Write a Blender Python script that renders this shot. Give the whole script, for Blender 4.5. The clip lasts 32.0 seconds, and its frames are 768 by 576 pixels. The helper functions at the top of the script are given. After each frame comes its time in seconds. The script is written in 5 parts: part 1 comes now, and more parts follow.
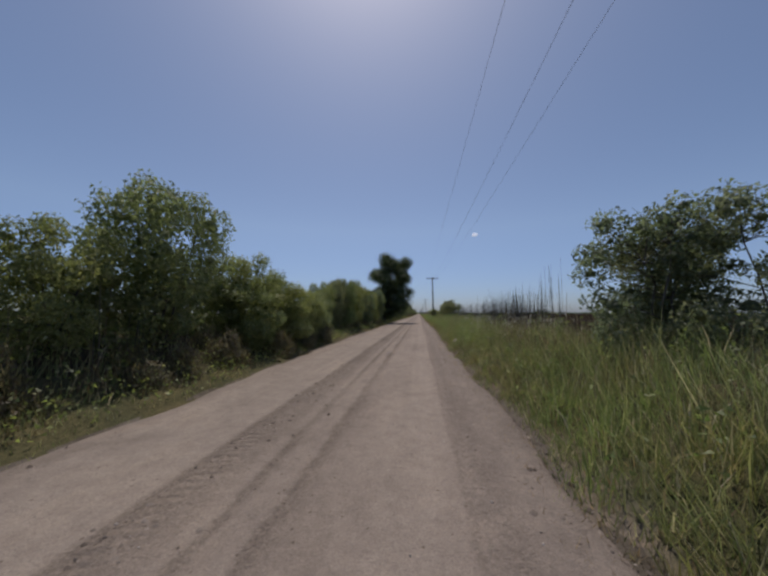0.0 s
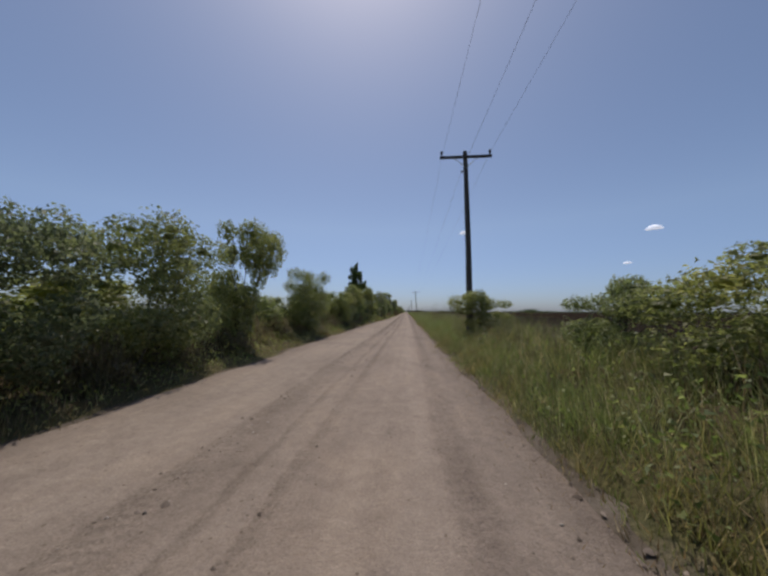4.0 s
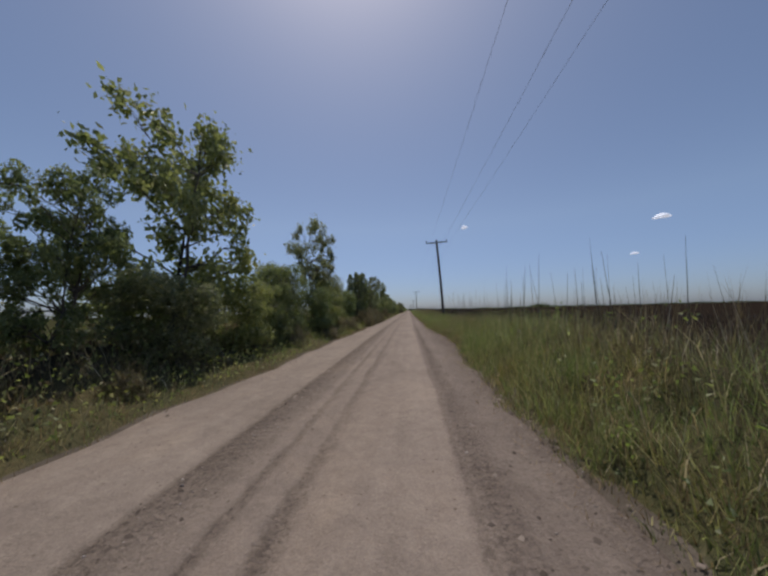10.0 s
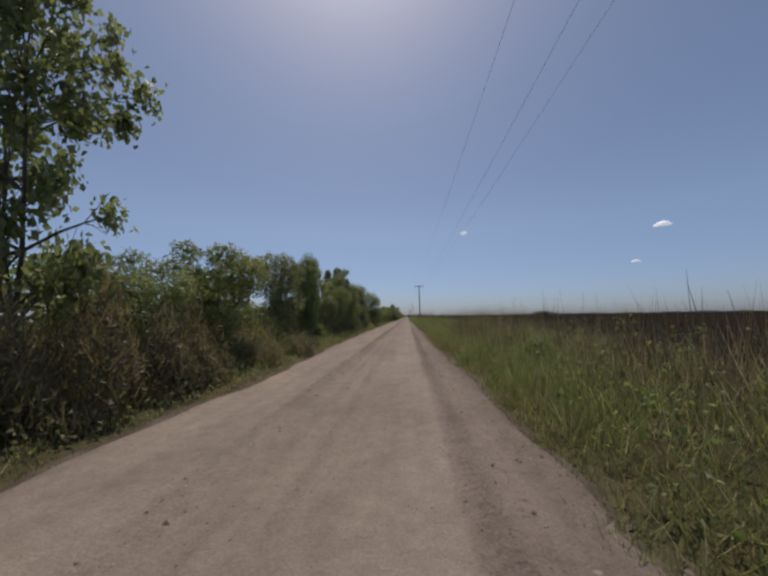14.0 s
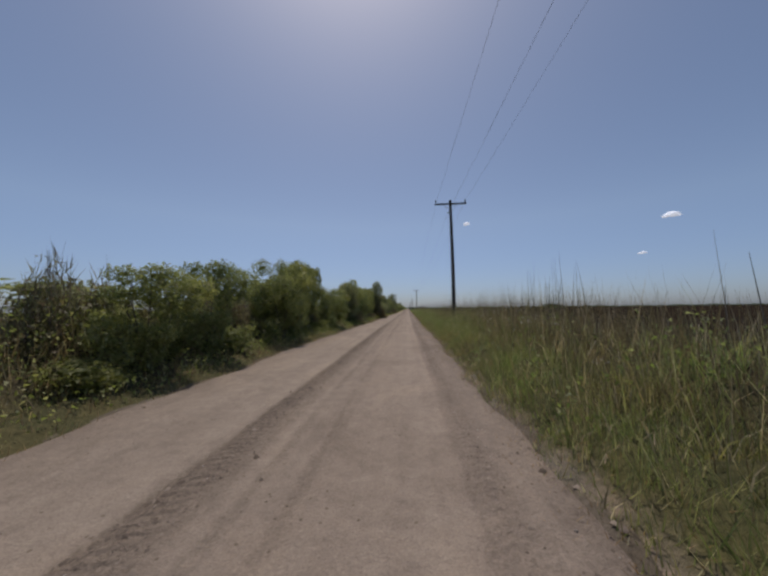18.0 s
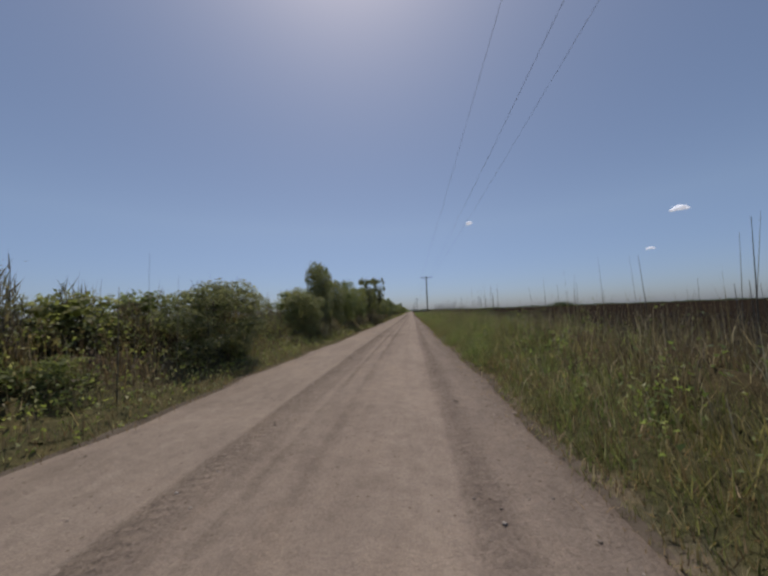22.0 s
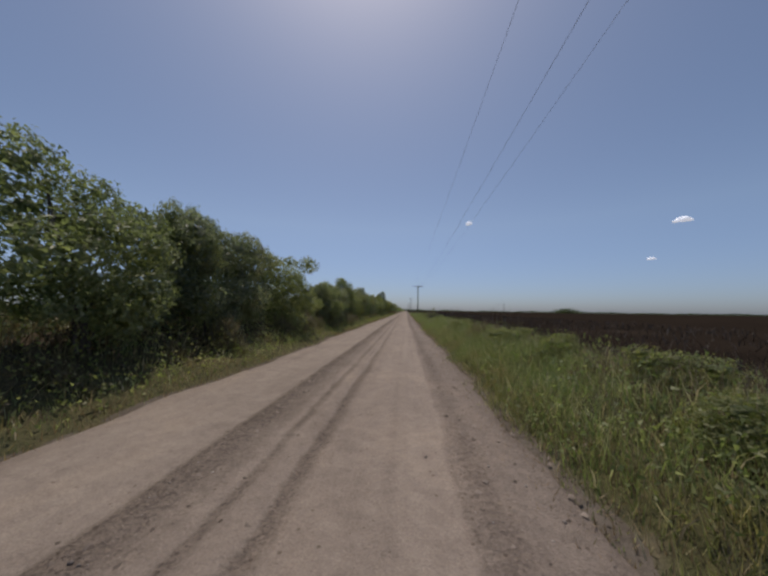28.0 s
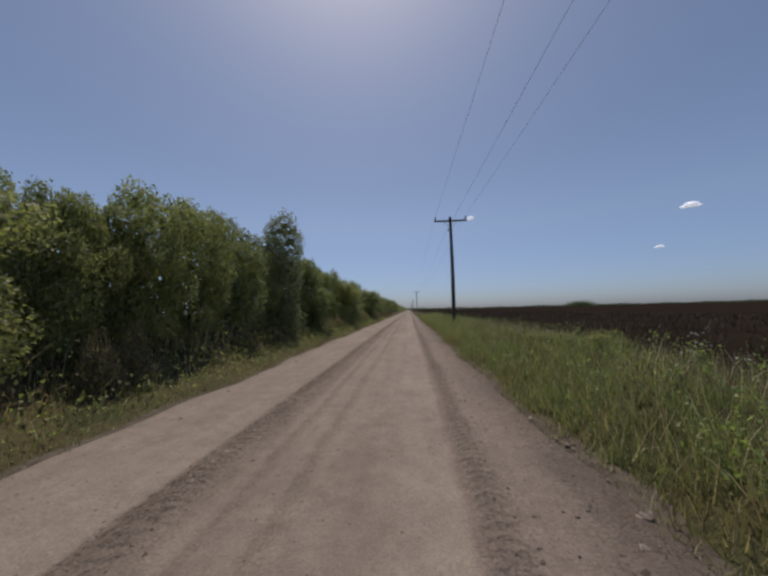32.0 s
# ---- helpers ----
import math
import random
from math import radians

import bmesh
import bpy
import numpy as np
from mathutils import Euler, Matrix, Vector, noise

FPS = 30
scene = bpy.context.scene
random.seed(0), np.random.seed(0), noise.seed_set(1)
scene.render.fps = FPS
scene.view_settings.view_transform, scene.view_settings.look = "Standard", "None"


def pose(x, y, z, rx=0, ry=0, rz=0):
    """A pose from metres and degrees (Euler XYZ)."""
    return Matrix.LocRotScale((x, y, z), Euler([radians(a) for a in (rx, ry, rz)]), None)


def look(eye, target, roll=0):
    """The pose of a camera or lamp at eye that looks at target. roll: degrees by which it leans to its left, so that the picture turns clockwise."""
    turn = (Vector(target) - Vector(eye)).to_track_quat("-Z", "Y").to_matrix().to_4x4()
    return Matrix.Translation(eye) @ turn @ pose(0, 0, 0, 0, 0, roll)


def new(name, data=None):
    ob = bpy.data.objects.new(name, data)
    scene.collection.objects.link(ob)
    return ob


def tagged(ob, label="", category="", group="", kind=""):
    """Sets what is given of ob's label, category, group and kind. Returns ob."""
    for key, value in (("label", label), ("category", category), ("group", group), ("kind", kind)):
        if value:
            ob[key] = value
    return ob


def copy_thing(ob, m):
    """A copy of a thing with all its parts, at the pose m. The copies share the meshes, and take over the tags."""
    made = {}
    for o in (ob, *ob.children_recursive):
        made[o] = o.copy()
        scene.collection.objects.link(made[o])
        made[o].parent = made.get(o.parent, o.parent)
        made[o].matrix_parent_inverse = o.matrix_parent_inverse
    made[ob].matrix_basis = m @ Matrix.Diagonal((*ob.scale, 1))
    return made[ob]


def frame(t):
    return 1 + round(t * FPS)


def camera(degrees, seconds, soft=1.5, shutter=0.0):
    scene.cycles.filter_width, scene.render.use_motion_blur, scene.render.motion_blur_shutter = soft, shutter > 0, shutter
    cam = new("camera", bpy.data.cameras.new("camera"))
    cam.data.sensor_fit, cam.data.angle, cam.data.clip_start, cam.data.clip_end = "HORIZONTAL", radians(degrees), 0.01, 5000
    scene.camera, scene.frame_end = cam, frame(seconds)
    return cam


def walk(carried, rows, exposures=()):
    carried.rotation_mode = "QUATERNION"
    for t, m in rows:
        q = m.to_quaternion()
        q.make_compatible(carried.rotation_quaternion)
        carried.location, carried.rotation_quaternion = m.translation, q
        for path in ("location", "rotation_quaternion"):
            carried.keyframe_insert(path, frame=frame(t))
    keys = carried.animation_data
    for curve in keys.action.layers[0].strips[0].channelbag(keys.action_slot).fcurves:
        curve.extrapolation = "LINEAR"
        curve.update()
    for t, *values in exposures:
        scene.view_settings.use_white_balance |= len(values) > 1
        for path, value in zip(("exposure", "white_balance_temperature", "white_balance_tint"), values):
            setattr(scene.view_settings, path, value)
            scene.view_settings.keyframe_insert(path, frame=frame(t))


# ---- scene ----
EXPO, SKY_STRENGTH, SUN_STRENGTH = -0.85, 0.175, 4.7
cam = camera(103.0, 32.0, soft=2.7)
# seconds, metres along the road, degrees of upward tilt, turn to the left and lean
PATH = [
    (0, 0.00, 4.77, 6.56, 0.00), (0.5, 6.49, 4.86, 5.57, 0.00), (1, 13.03, 4.93, 4.96, -1.80),
    (1.5, 19.61, 4.58, 4.66, 0.00), (2, 26.23, 4.07, 3.28, 1.06), (2.5, 32.89, 4.13, 3.66, 0.00),
    (3, 40.44, 3.94, 3.66, 0.00), (3.5, 45.87, 4.49, 4.02, 0.00), (5.5, 73.65, 3.97, 4.72, 0.85),
    (6, 80.58, 5.68, 4.54, -1.17), (6.5, 87.54, 4.02, 4.31, 0.21), (7, 94.53, 4.67, 4.58, 1.27),
    (7.5, 101.55, 4.91, 5.07, -0.53), (8, 108.61, 3.99, 4.70, 0.53), (8.5, 115.70, 4.63, 4.70, 0.53),
    (9, 122.83, 3.51, 4.72, 0.85), (9.5, 129.98, 3.44, 4.70, 0.53), (10, 138.36, 4.24, 4.56, -1.38),
    (10.5, 143.92, 3.58, 4.67, 0.00), (11, 152.42, 4.96, 4.47, -0.11), (11.5, 158.69, 4.80, 4.36, 0.74),
    (12, 166.18, 4.84, 4.49, 0.21), (12.5, 173.50, 4.37, 4.61, -0.74), (13, 180.85, 3.47, 4.32, 0.21),
    (13.5, 188.23, 4.61, 4.27, -0.32), (14, 195.63, 5.38, 4.21, -0.85), (14.5, 203.05, 5.11, 3.98, 1.59),
    (15, 210.49, 4.83, 4.43, 1.59), (15.5, 217.96, 4.15, 4.54, 0.85), (17.5, 247.14, 5.10, 3.88, 0.42),
    (18, 257.21, 3.90, 4.44, -0.64), (18.5, 263.20, 4.64, 4.07, 0.53), (19, 270.81, 4.55, 4.42, 1.59),
    (19.5, 278.43, 4.37, 5.04, 1.38), (20, 286.07, 4.53, 5.61, 0.53), (20.5, 293.72, 3.43, 6.10, -2.02),
    (21, 301.39, 4.05, 4.85, -1.27), (21.5, 309.07, 4.07, 4.63, -0.42), (22, 316.77, 4.49, 4.96, -2.02),
    (22.5, 324.48, 4.35, 4.62, -0.53), (23, 332.20, 4.18, 4.25, -0.74), (23.5, 339.93, 4.21, 4.21, -1.17),
    (24, 347.68, 4.13, 3.08, -1.70), (24.5, 354.73, 4.58, 3.78, 1.49), (25, 363.39, 3.37, 4.75, 1.38),
    (25.5, 370.96, 5.49, 5.12, 0.11), (27.5, 402.12, 3.49, 4.48, 0.00), (28, 409.92, 4.16, 4.09, 0.85),
    (28.5, 417.73, 3.75, 4.49, 0.11), (29, 425.54, 4.60, 5.10, -0.21), (29.5, 433.35, 4.49, 5.22, -0.95),
    (30, 441.17, 4.04, 5.05, -1.06), (30.5, 448.99, 5.07, 4.72, -0.32), (31, 456.81, 4.44, 5.28, -1.38),
    (31.5, 464.03, 3.27, 4.85, -1.70), (32, 472.45, 4.15, 4.57, -1.38),
]
EYE = 1.6
walk(cam, [(t, pose(0, y, EYE, 90 + tilt, 0, turn) @ pose(0, 0, 0, 0, 0, lean)) for t, y, tilt, turn, lean in PATH],
     [(0, EXPO, 6600, 13), (2.0, EXPO, 6600, 13), (2.8, EXPO + 0.22, 6800, 13), (3.6, EXPO + 0.22, 6800, 13), (4.6, EXPO, 6600, 13), (9, EXPO, 6600, 13), (11.5, EXPO, 6940, 13), (21, EXPO, 6940, 13), (32, EXPO, 6860, 13)])

# ---- sky and sun ----
SUN_HIGH, SUN_LEFT = radians(66), radians(12)
world = bpy.data.worlds.new("world")
scene.world = world
world.use_nodes = True
wn = world.node_tree
sky = wn.nodes.new("ShaderNodeTexSky")
sky.sky_type = "NISHITA"
sky.sun_disc = False
sky.sun_elevation, sky.sun_rotation = SUN_HIGH, -SUN_LEFT
sky.air_density, sky.dust_density, sky.ozone_density = 0.8, 0.9, 2.2
lie = wn.nodes.new("ShaderNodeTexCoord")
apart = wn.nodes.new("ShaderNodeSeparateXYZ")
haze = wn.nodes.new("ShaderNodeValToRGB")
haze.color_ramp.elements[0].color, haze.color_ramp.elements[1].color = (0.565, 0.65, 0.86, 1), (1, 1, 1, 1)
haze.color_ramp.elements[1].position = 0.26
tint = wn.nodes.new("ShaderNodeMix")
tint.data_type, tint.blend_type = "RGBA", "MULTIPLY"
tint.inputs[0].default_value = 1.0
wn.links.new(lie.outputs["Generated"], apart.inputs[0])
wn.links.new(apart.outputs[2], haze.inputs[0])
wn.links.new(sky.outputs[0], tint.inputs[6])
wn.links.new(haze.outputs[0], tint.inputs[7])
wn.links.new(tint.outputs[2], wn.nodes["Background"].inputs[0])
wn.nodes["Background"].inputs[1].default_value = SKY_STRENGTH
sun = new("sun", bpy.data.lights.new("sun", "SUN"))
sun.data.energy, sun.data.angle, sun.data.color = SUN_STRENGTH, radians(0.53), (1.0, 0.95, 0.87)
toward = Vector((-math.sin(SUN_LEFT) * math.cos(SUN_HIGH), math.cos(SUN_LEFT) * math.cos(SUN_HIGH), math.sin(SUN_HIGH)))
sun.matrix_basis = look(toward * 50, (0, 0, 0))

# ---- materials ----


class Mat:
    """A node material with a few short ways to wire it."""

    def __init__(self, name, rough=0.8, spec=0.3):
        self.m = bpy.data.materials.new(name)
        self.m.use_nodes = True
        self.t = self.m.node_tree
        self.b = self.t.nodes["Principled BSDF"]
        self.b.inputs["Roughness"].default_value = rough
        self.b.inputs["Specular IOR Level"].default_value = spec
        self.out = self.t.nodes["Material Output"]

    def node(self, kind, **settings):
        n = self.t.nodes.new(kind)
        for k, v in settings.items():
            n.inputs[k.replace("_", " ")].default_value = v
        return n

    def link(self, a, b):
        self.t.links.new(a, b)

    def coords(self, scale=(1, 1, 1)):
        tc, mp = self.node("ShaderNodeTexCoord"), self.node("ShaderNodeMapping")
        mp.inputs["Scale"].default_value = scale
        self.link(tc.outputs["Object"], mp.inputs["Vector"])
        return mp.outputs[0]

    def noise(self, scale, detail=4.0, rough=0.6, stretch=(1, 1, 1), distort=0.0):
        n = self.node("ShaderNodeTexNoise", Scale=scale, Detail=detail, Roughness=rough, Distortion=distort)
        self.link(self.coords(stretch), n.inputs["Vector"])
        return n.outputs["Fac"]

    def ramp(self, fac, *stops):
        r = self.node("ShaderNodeValToRGB")
        e = r.color_ramp.elements
        while len(e) < len(stops):
            e.new(0.5)
        for s, (p, c) in zip(e, stops):
            s.position, s.color = p, (*c, 1)
        self.link(fac, r.inputs[0])
        return r.outputs[0]

    def mix(self, fac, a, b, blend="MIX"):
        n = self.t.nodes.new("ShaderNodeMix")
        n.data_type, n.blend_type = "RGBA", blend
        for sock, val in ((n.inputs[0], fac), (n.inputs[6], a), (n.inputs[7], b)):
            if isinstance(val, (int, float)):
                sock.default_value = val
            elif isinstance(val, tuple):
                sock.default_value = (*val, 1)
            else:
                self.link(val, sock)
        return n.outputs[2]

    def maths(self, op, a, b=0.0, c=0.0):
        n = self.t.nodes.new("ShaderNodeMath")
        n.operation = op
        for sock, val in zip(n.inputs, (a, b, c)):
            if isinstance(val, (int, float)):
                sock.default_value = val
            else:
                self.link(val, sock)
        return n.outputs[0]

    def bump(self, height, strength=0.5, distance=0.02):
        n = self.node("ShaderNodeBump", Strength=strength, Distance=distance)
        self.link(height, n.inputs["Height"])
        self.link(n.outputs[0], self.b.inputs["Normal"])

    def colour(self, c):
        if isinstance(c, tuple):
            self.b.inputs["Base Color"].default_value = (*c, 1)
        else:
            self.link(c, self.b.inputs["Base Color"])


def leafy(name, stops, through_colour, share=0.5, patch=0.4, dull=(0.8, 0.82, 0.8), lush=(1.2, 1.12, 1.0), gloss=0.5):
    """Leaves or blades: each island takes its own colour, patches run from dull to lush, and light shines through."""
    k = Mat(name, gloss, 0.35)
    geo = k.node("ShaderNodeNewGeometry")
    c = k.ramp(geo.outputs["Random Per Island"], *stops)
    c = k.mix(1.0, c, k.ramp(k.noise(patch, 3.0), (0.36, dull), (0.5, (1.0, 1.0, 1.0)), (0.64, lush)), "MULTIPLY")
    fine = k.noise(11.0, 3.0, 0.7)
    c = k.mix(1.0, c, k.ramp(fine, (0.35, (0.78, 0.79, 0.78)), (0.65, (1.22, 1.2, 1.16))), "MULTIPLY")
    k.bump(fine, 0.4, 0.03)
    info = k.node("ShaderNodeObjectInfo")
    tone = k.ramp(info.outputs["Random"], (0.0, (0.82, 0.9, 0.9)), (0.35, (1.0, 1.0, 1.0)), (0.7, (1.1, 1.06, 0.92)), (1.0, (1.14, 1.13, 1.08)))
    c = k.mix(1.0, c, tone, "MULTIPLY")
    k.colour(c)
    tr = k.node("ShaderNodeBsdfTranslucent")
    k.link(k.mix(1.0, c, through_colour, "MULTIPLY"), tr.inputs[0])
    ms = k.node("ShaderNodeMixShader")
    ms.inputs[0].default_value = share
    k.link(k.b.outputs[0], ms.inputs[1])
    k.link(tr.outputs[0], ms.inputs[2])
    k.link(ms.outputs[0], k.out.inputs[0])
    return k.m


LEAF = leafy("broad_leaf", ((0.0, (0.17, 0.188, 0.095)), (0.5, (0.235, 0.255, 0.125)), (0.88, (0.28, 0.29, 0.15)), (1.0, (0.33, 0.325, 0.21))), (1.22, 1.33, 0.9), 0.56, gloss=0.42)
LEAF_GREY = leafy("grey_green_leaf", ((0.0, (0.155, 0.165, 0.105)), (0.6, (0.215, 0.225, 0.142)), (1.0, (0.28, 0.275, 0.2))), (1.3, 1.42, 1.05), 0.58, gloss=0.42)
LEAF_OAK = leafy("oak_leaf", ((0.0, (0.05, 0.066, 0.034)), (0.6, (0.085, 0.108, 0.052)), (1.0, (0.16, 0.18, 0.095))), (1.2, 1.4, 0.75), 0.4)
NEEDLE = leafy("pine_needle", ((0.0, (0.04, 0.06, 0.028)), (0.6, (0.07, 0.1, 0.044)), (1.0, (0.12, 0.15, 0.07))), (1.1, 1.3, 0.7), 0.45)
GRASS = leafy("verge_grass", ((0.0, (0.11, 0.138, 0.062)), (0.35, (0.215, 0.252, 0.11)), (0.68, (0.305, 0.32, 0.155)), (0.91, (0.4, 0.375, 0.235)), (1.0, (0.64, 0.58, 0.45))), (1.02, 1.1, 0.88), 0.46, 0.8, (1.08, 0.93, 0.88), (0.92, 1.06, 0.86))
BROWN = leafy("brown_weed", ((0.0, (0.11, 0.088, 0.062)), (0.45, (0.185, 0.152, 0.1)), (0.8, (0.25, 0.228, 0.125)), (1.0, (0.52, 0.44, 0.34))), (1.15, 1.1, 0.88), 0.5, 0.6, (0.8, 0.74, 0.76), (1.05, 1.12, 0.92))
WEED = leafy("weed_leaf", ((0.0, (0.15, 0.18, 0.072)), (0.5, (0.25, 0.28, 0.115)), (0.85, (0.34, 0.345, 0.16)), (1.0, (0.5, 0.47, 0.31))), (1.25, 1.4, 0.8), 0.5, 0.7, (0.95, 0.88, 0.86), (1.12, 1.14, 0.92))
DRY = leafy("dry_grass", ((0.0, (0.15, 0.115, 0.08)), (0.4, (0.23, 0.18, 0.125)), (0.75, (0.33, 0.27, 0.19)), (1.0, (0.2, 0.19, 0.1))), (1.2, 1.1, 0.9), 0.45, 0.3)
UNDER = leafy("undergrowth_leaf", ((0.0, (0.13, 0.108, 0.088)), (0.35, (0.18, 0.148, 0.118)), (0.65, (0.16, 0.16, 0.09)), (1.0, (0.26, 0.24, 0.145))), (1.2, 1.15, 0.9), 0.48, 0.5)
LEAF_BRIGHT = leafy("bright_leaf", ((0.0, (0.15, 0.175, 0.07)), (0.5, (0.2, 0.225, 0.095)), (0.9, (0.26, 0.265, 0.125)), (1.0, (0.33, 0.32, 0.18))), (1.25, 1.32, 0.85), 0.52)
MOSS = leafy("hanging_moss", ((0.0, (0.1, 0.11, 0.09)), (1.0, (0.2, 0.21, 0.17))), (1.1, 1.1, 1.0), 0.3)
STRAW = leafy("pale_straw", ((0.0, (0.24, 0.2, 0.13)), (0.6, (0.38, 0.33, 0.23)), (1.0, (0.55, 0.5, 0.4))), (1.1, 1.1, 0.9), 0.4)
PETAL = leafy("pale_petal", ((0.0, (0.5, 0.48, 0.42)), (1.0, (0.75, 0.73, 0.68))), (1.0, 1.0, 0.95), 0.4)
STALK = leafy("dead_reed", ((0.0, (0.075, 0.0675, 0.06)), (0.6, (0.165, 0.15, 0.128)), (1.0, (0.33, 0.285, 0.225))), (1.0, 1.0, 0.9), 0.1)
FIELDMAT = leafy("marsh_grass", ((0.0, (0.035, 0.026, 0.02)), (0.6, (0.06, 0.045, 0.033)), (1.0, (0.1, 0.075, 0.054))), (1.0, 0.9, 0.8), 0.1, 0.05)



def thatch(name, near, away, x0, x1, edge, e0, e1):
    """Matted growth that turns from one colour to another with the distance from the road."""
    k = Mat(name, 0.95, 0.05)
    sx = k.node("ShaderNodeSeparateXYZ")
    k.link(k.coords(), sx.inputs[0])
    far = k.node("ShaderNodeMapRange", From_Min=x0, From_Max=x1)
    k.link(k.maths("ADD", sx.outputs[0], k.maths("MULTIPLY_ADD", k.noise(0.5, 5.0, 0.7), 2.6, -1.3)), far.inputs[0])
    c = k.mix(far.outputs[0], near, away)
    rim = k.node("ShaderNodeMapRange", From_Min=e0, From_Max=e1)
    k.link(k.maths("ADD", sx.outputs[0], k.maths("MULTIPLY_ADD", k.noise(2.2, 5.0, 0.7), 0.9, -0.45)), rim.inputs[0])
    c = k.mix(rim.outputs[0], c, edge)
    fine = k.noise(16.0, 5.0, 0.75, (1, 1, 0.4))
    c = k.mix(1.0, c, k.ramp(fine, (0.3, (0.6, 0.63, 0.6)), (0.5, (1.0, 1.0, 1.0)), (0.7, (1.45, 1.38, 1.3))), "MULTIPLY")
    c = k.mix(1.0, c, k.ramp(k.noise(1.3, 4.0, 0.6), (0.3, (0.75, 0.82, 0.8)), (0.7, (1.25, 1.15, 1.05))), "MULTIPLY")
    k.colour(c)
    k.bump(fine, 0.7, 0.06)
    return k.m


# east growth colours kept dark: shade between the blades is put into the mat
EAST_MAT = thatch("matted_verge", (0.085, 0.083, 0.042), (0.07, 0.057, 0.038), 1.9, 3.9, (0.2, 0.165, 0.138), 1.75, 1.35)
WEST_MAT = thatch("matted_hedge_foot", (0.095, 0.088, 0.048), (0.075, 0.06, 0.045), -4.9, -6.3, (0.12, 0.09, 0.066), -4.2, -3.6)

k = Mat("bark", 0.9, 0.15)
k.colour(k.ramp(k.noise(6, 5, 0.65, (1, 1, 0.25)), (0.3, (0.05, 0.042, 0.035)), (0.7, (0.17, 0.15, 0.13))))
k.bump(k.noise(14, 4, 0.6, (1, 1, 0.2)), 0.8, 0.03)
BARK = k.m

k = Mat("weathered_pole_wood", 0.85, 0.2)
k.colour(k.mix(k.noise(1.2, 3), k.ramp(k.noise(30, 5, 0.7, (1, 1, 0.04)), (0.3, (0.045, 0.04, 0.034)), (0.7, (0.14, 0.12, 0.1))), (0.09, 0.085, 0.075)))
k.bump(k.noise(40, 3, 0.6, (1, 1, 0.03)), 0.6, 0.01)
POLEWOOD = k.m

k = Mat("brown_porcelain", 0.25, 0.5)
k.colour(k.ramp(k.noise(9), (0.3, (0.05, 0.04, 0.038)), (0.7, (0.075, 0.06, 0.055))))
PORCELAIN = k.m
k = Mat("galvanised_steel", 0.5, 0.5)
k.b.inputs["Metallic"].default_value = 0.85
k.colour(k.ramp(k.noise(25), (0.3, (0.25, 0.26, 0.27)), (0.7, (0.4, 0.41, 0.42))))
STEEL = k.m
k = Mat("aluminium_wire", 0.45, 0.5)
k.b.inputs["Metallic"].default_value = 0.6
k.colour(k.ramp(k.noise(3), (0.3, (0.12, 0.12, 0.125)), (0.7, (0.2, 0.2, 0.21))))
WIRE = k.m

# sandy dirt road: pale wheel paths, darker loose grit in bands that come and go along the way
# metres along the road; how strong the west grit band, the middle ruts and the east shoulder tracks are there
WEAR = [(0, 0.7, 0.6, 0.2), (15, 0.8, 0.9, 0.4), (34, 0.9, 0.8, 0.3), (45, 0.45, 0.5, 0.1), (66, 0.4, 0.5, 0.2), (80, 0.6, 0.8, 0.4), (100, 1.0, 0.8, 0.8), (115, 0.8, 1.0, 0.5),
        (141, 0.9, 1.0, 0.8), (160, 1.0, 0.3, 0.9), (170, 0.6, 0.5, 0.4), (180, 0.7, 0.15, 0.3), (197, 0.25, 0.2, 0.4), (208, 0.55, 0.3, 0.85), (224, 0.9, 0.25, 0.8), (253, 0.8, 0.5, 0.3),
        (270, 1.0, 0.3, 0.5), (285, 0.8, 0.7, 0.6), (300, 0.5, 0.3, 0.6), (315, 0.6, 0.2, 0.4), (333, 0.8, 0.9, 0.7), (354, 0.5, 0.6, 0.5), (378, 0.9, 1.0, 0.5), (408, 1.0, 1.0, 0.7)]
WEAR += [(432, 1.0, 0.6, 0.6), (460, 1.0, 0.4, 0.9), (530, 0.8, 0.5, 0.7)]


def worn(y, which):
    return np.interp(y, [w[0] for w in WEAR], [w[which] for w in WEAR])


k = Mat("dirt_road", 0.95, 0.12)
sx = k.node("ShaderNodeSeparateXYZ")
k.link(k.coords(), sx.inputs[0])
wander = k.maths("ADD", k.maths("MULTIPLY", k.maths("SINE", k.maths("MULTIPLY_ADD", sx.outputs[1], 1 / 23.0, 0.3)), 0.06),
                 k.maths("MULTIPLY", k.maths("SINE", k.maths("MULTIPLY_ADD", sx.outputs[1], 1 / 9.0, 1.7)), 0.04))
fray = k.maths("ADD", k.maths("MULTIPLY_ADD", k.noise(5.0, 6.0, 0.75, (1, 0.6, 1)), 0.13, -0.065), k.maths("MULTIPLY_ADD", k.noise(0.6, 3.0, 0.6), 0.16, -0.08))
across = k.maths("ADD", k.maths("ADD", sx.outputs[0], wander), fray)
span = k.maths("MULTIPLY_ADD", across, 1 / 7.0, 5.0 / 7.0)
wear = k.node("ShaderNodeSeparateColor")
k.link(k.ramp(k.maths("MULTIPLY", sx.outputs[1], 1 / 530.0), *[(w[0] / 530.0, w[1:]) for w in WEAR]), wear.inputs[0])


def bands(*stops):
    """A strength across the road, from (metres from the middle line, strength) pairs."""
    return k.ramp(span, *[((x + 5) / 7, (v, v, v)) for x, v in stops])


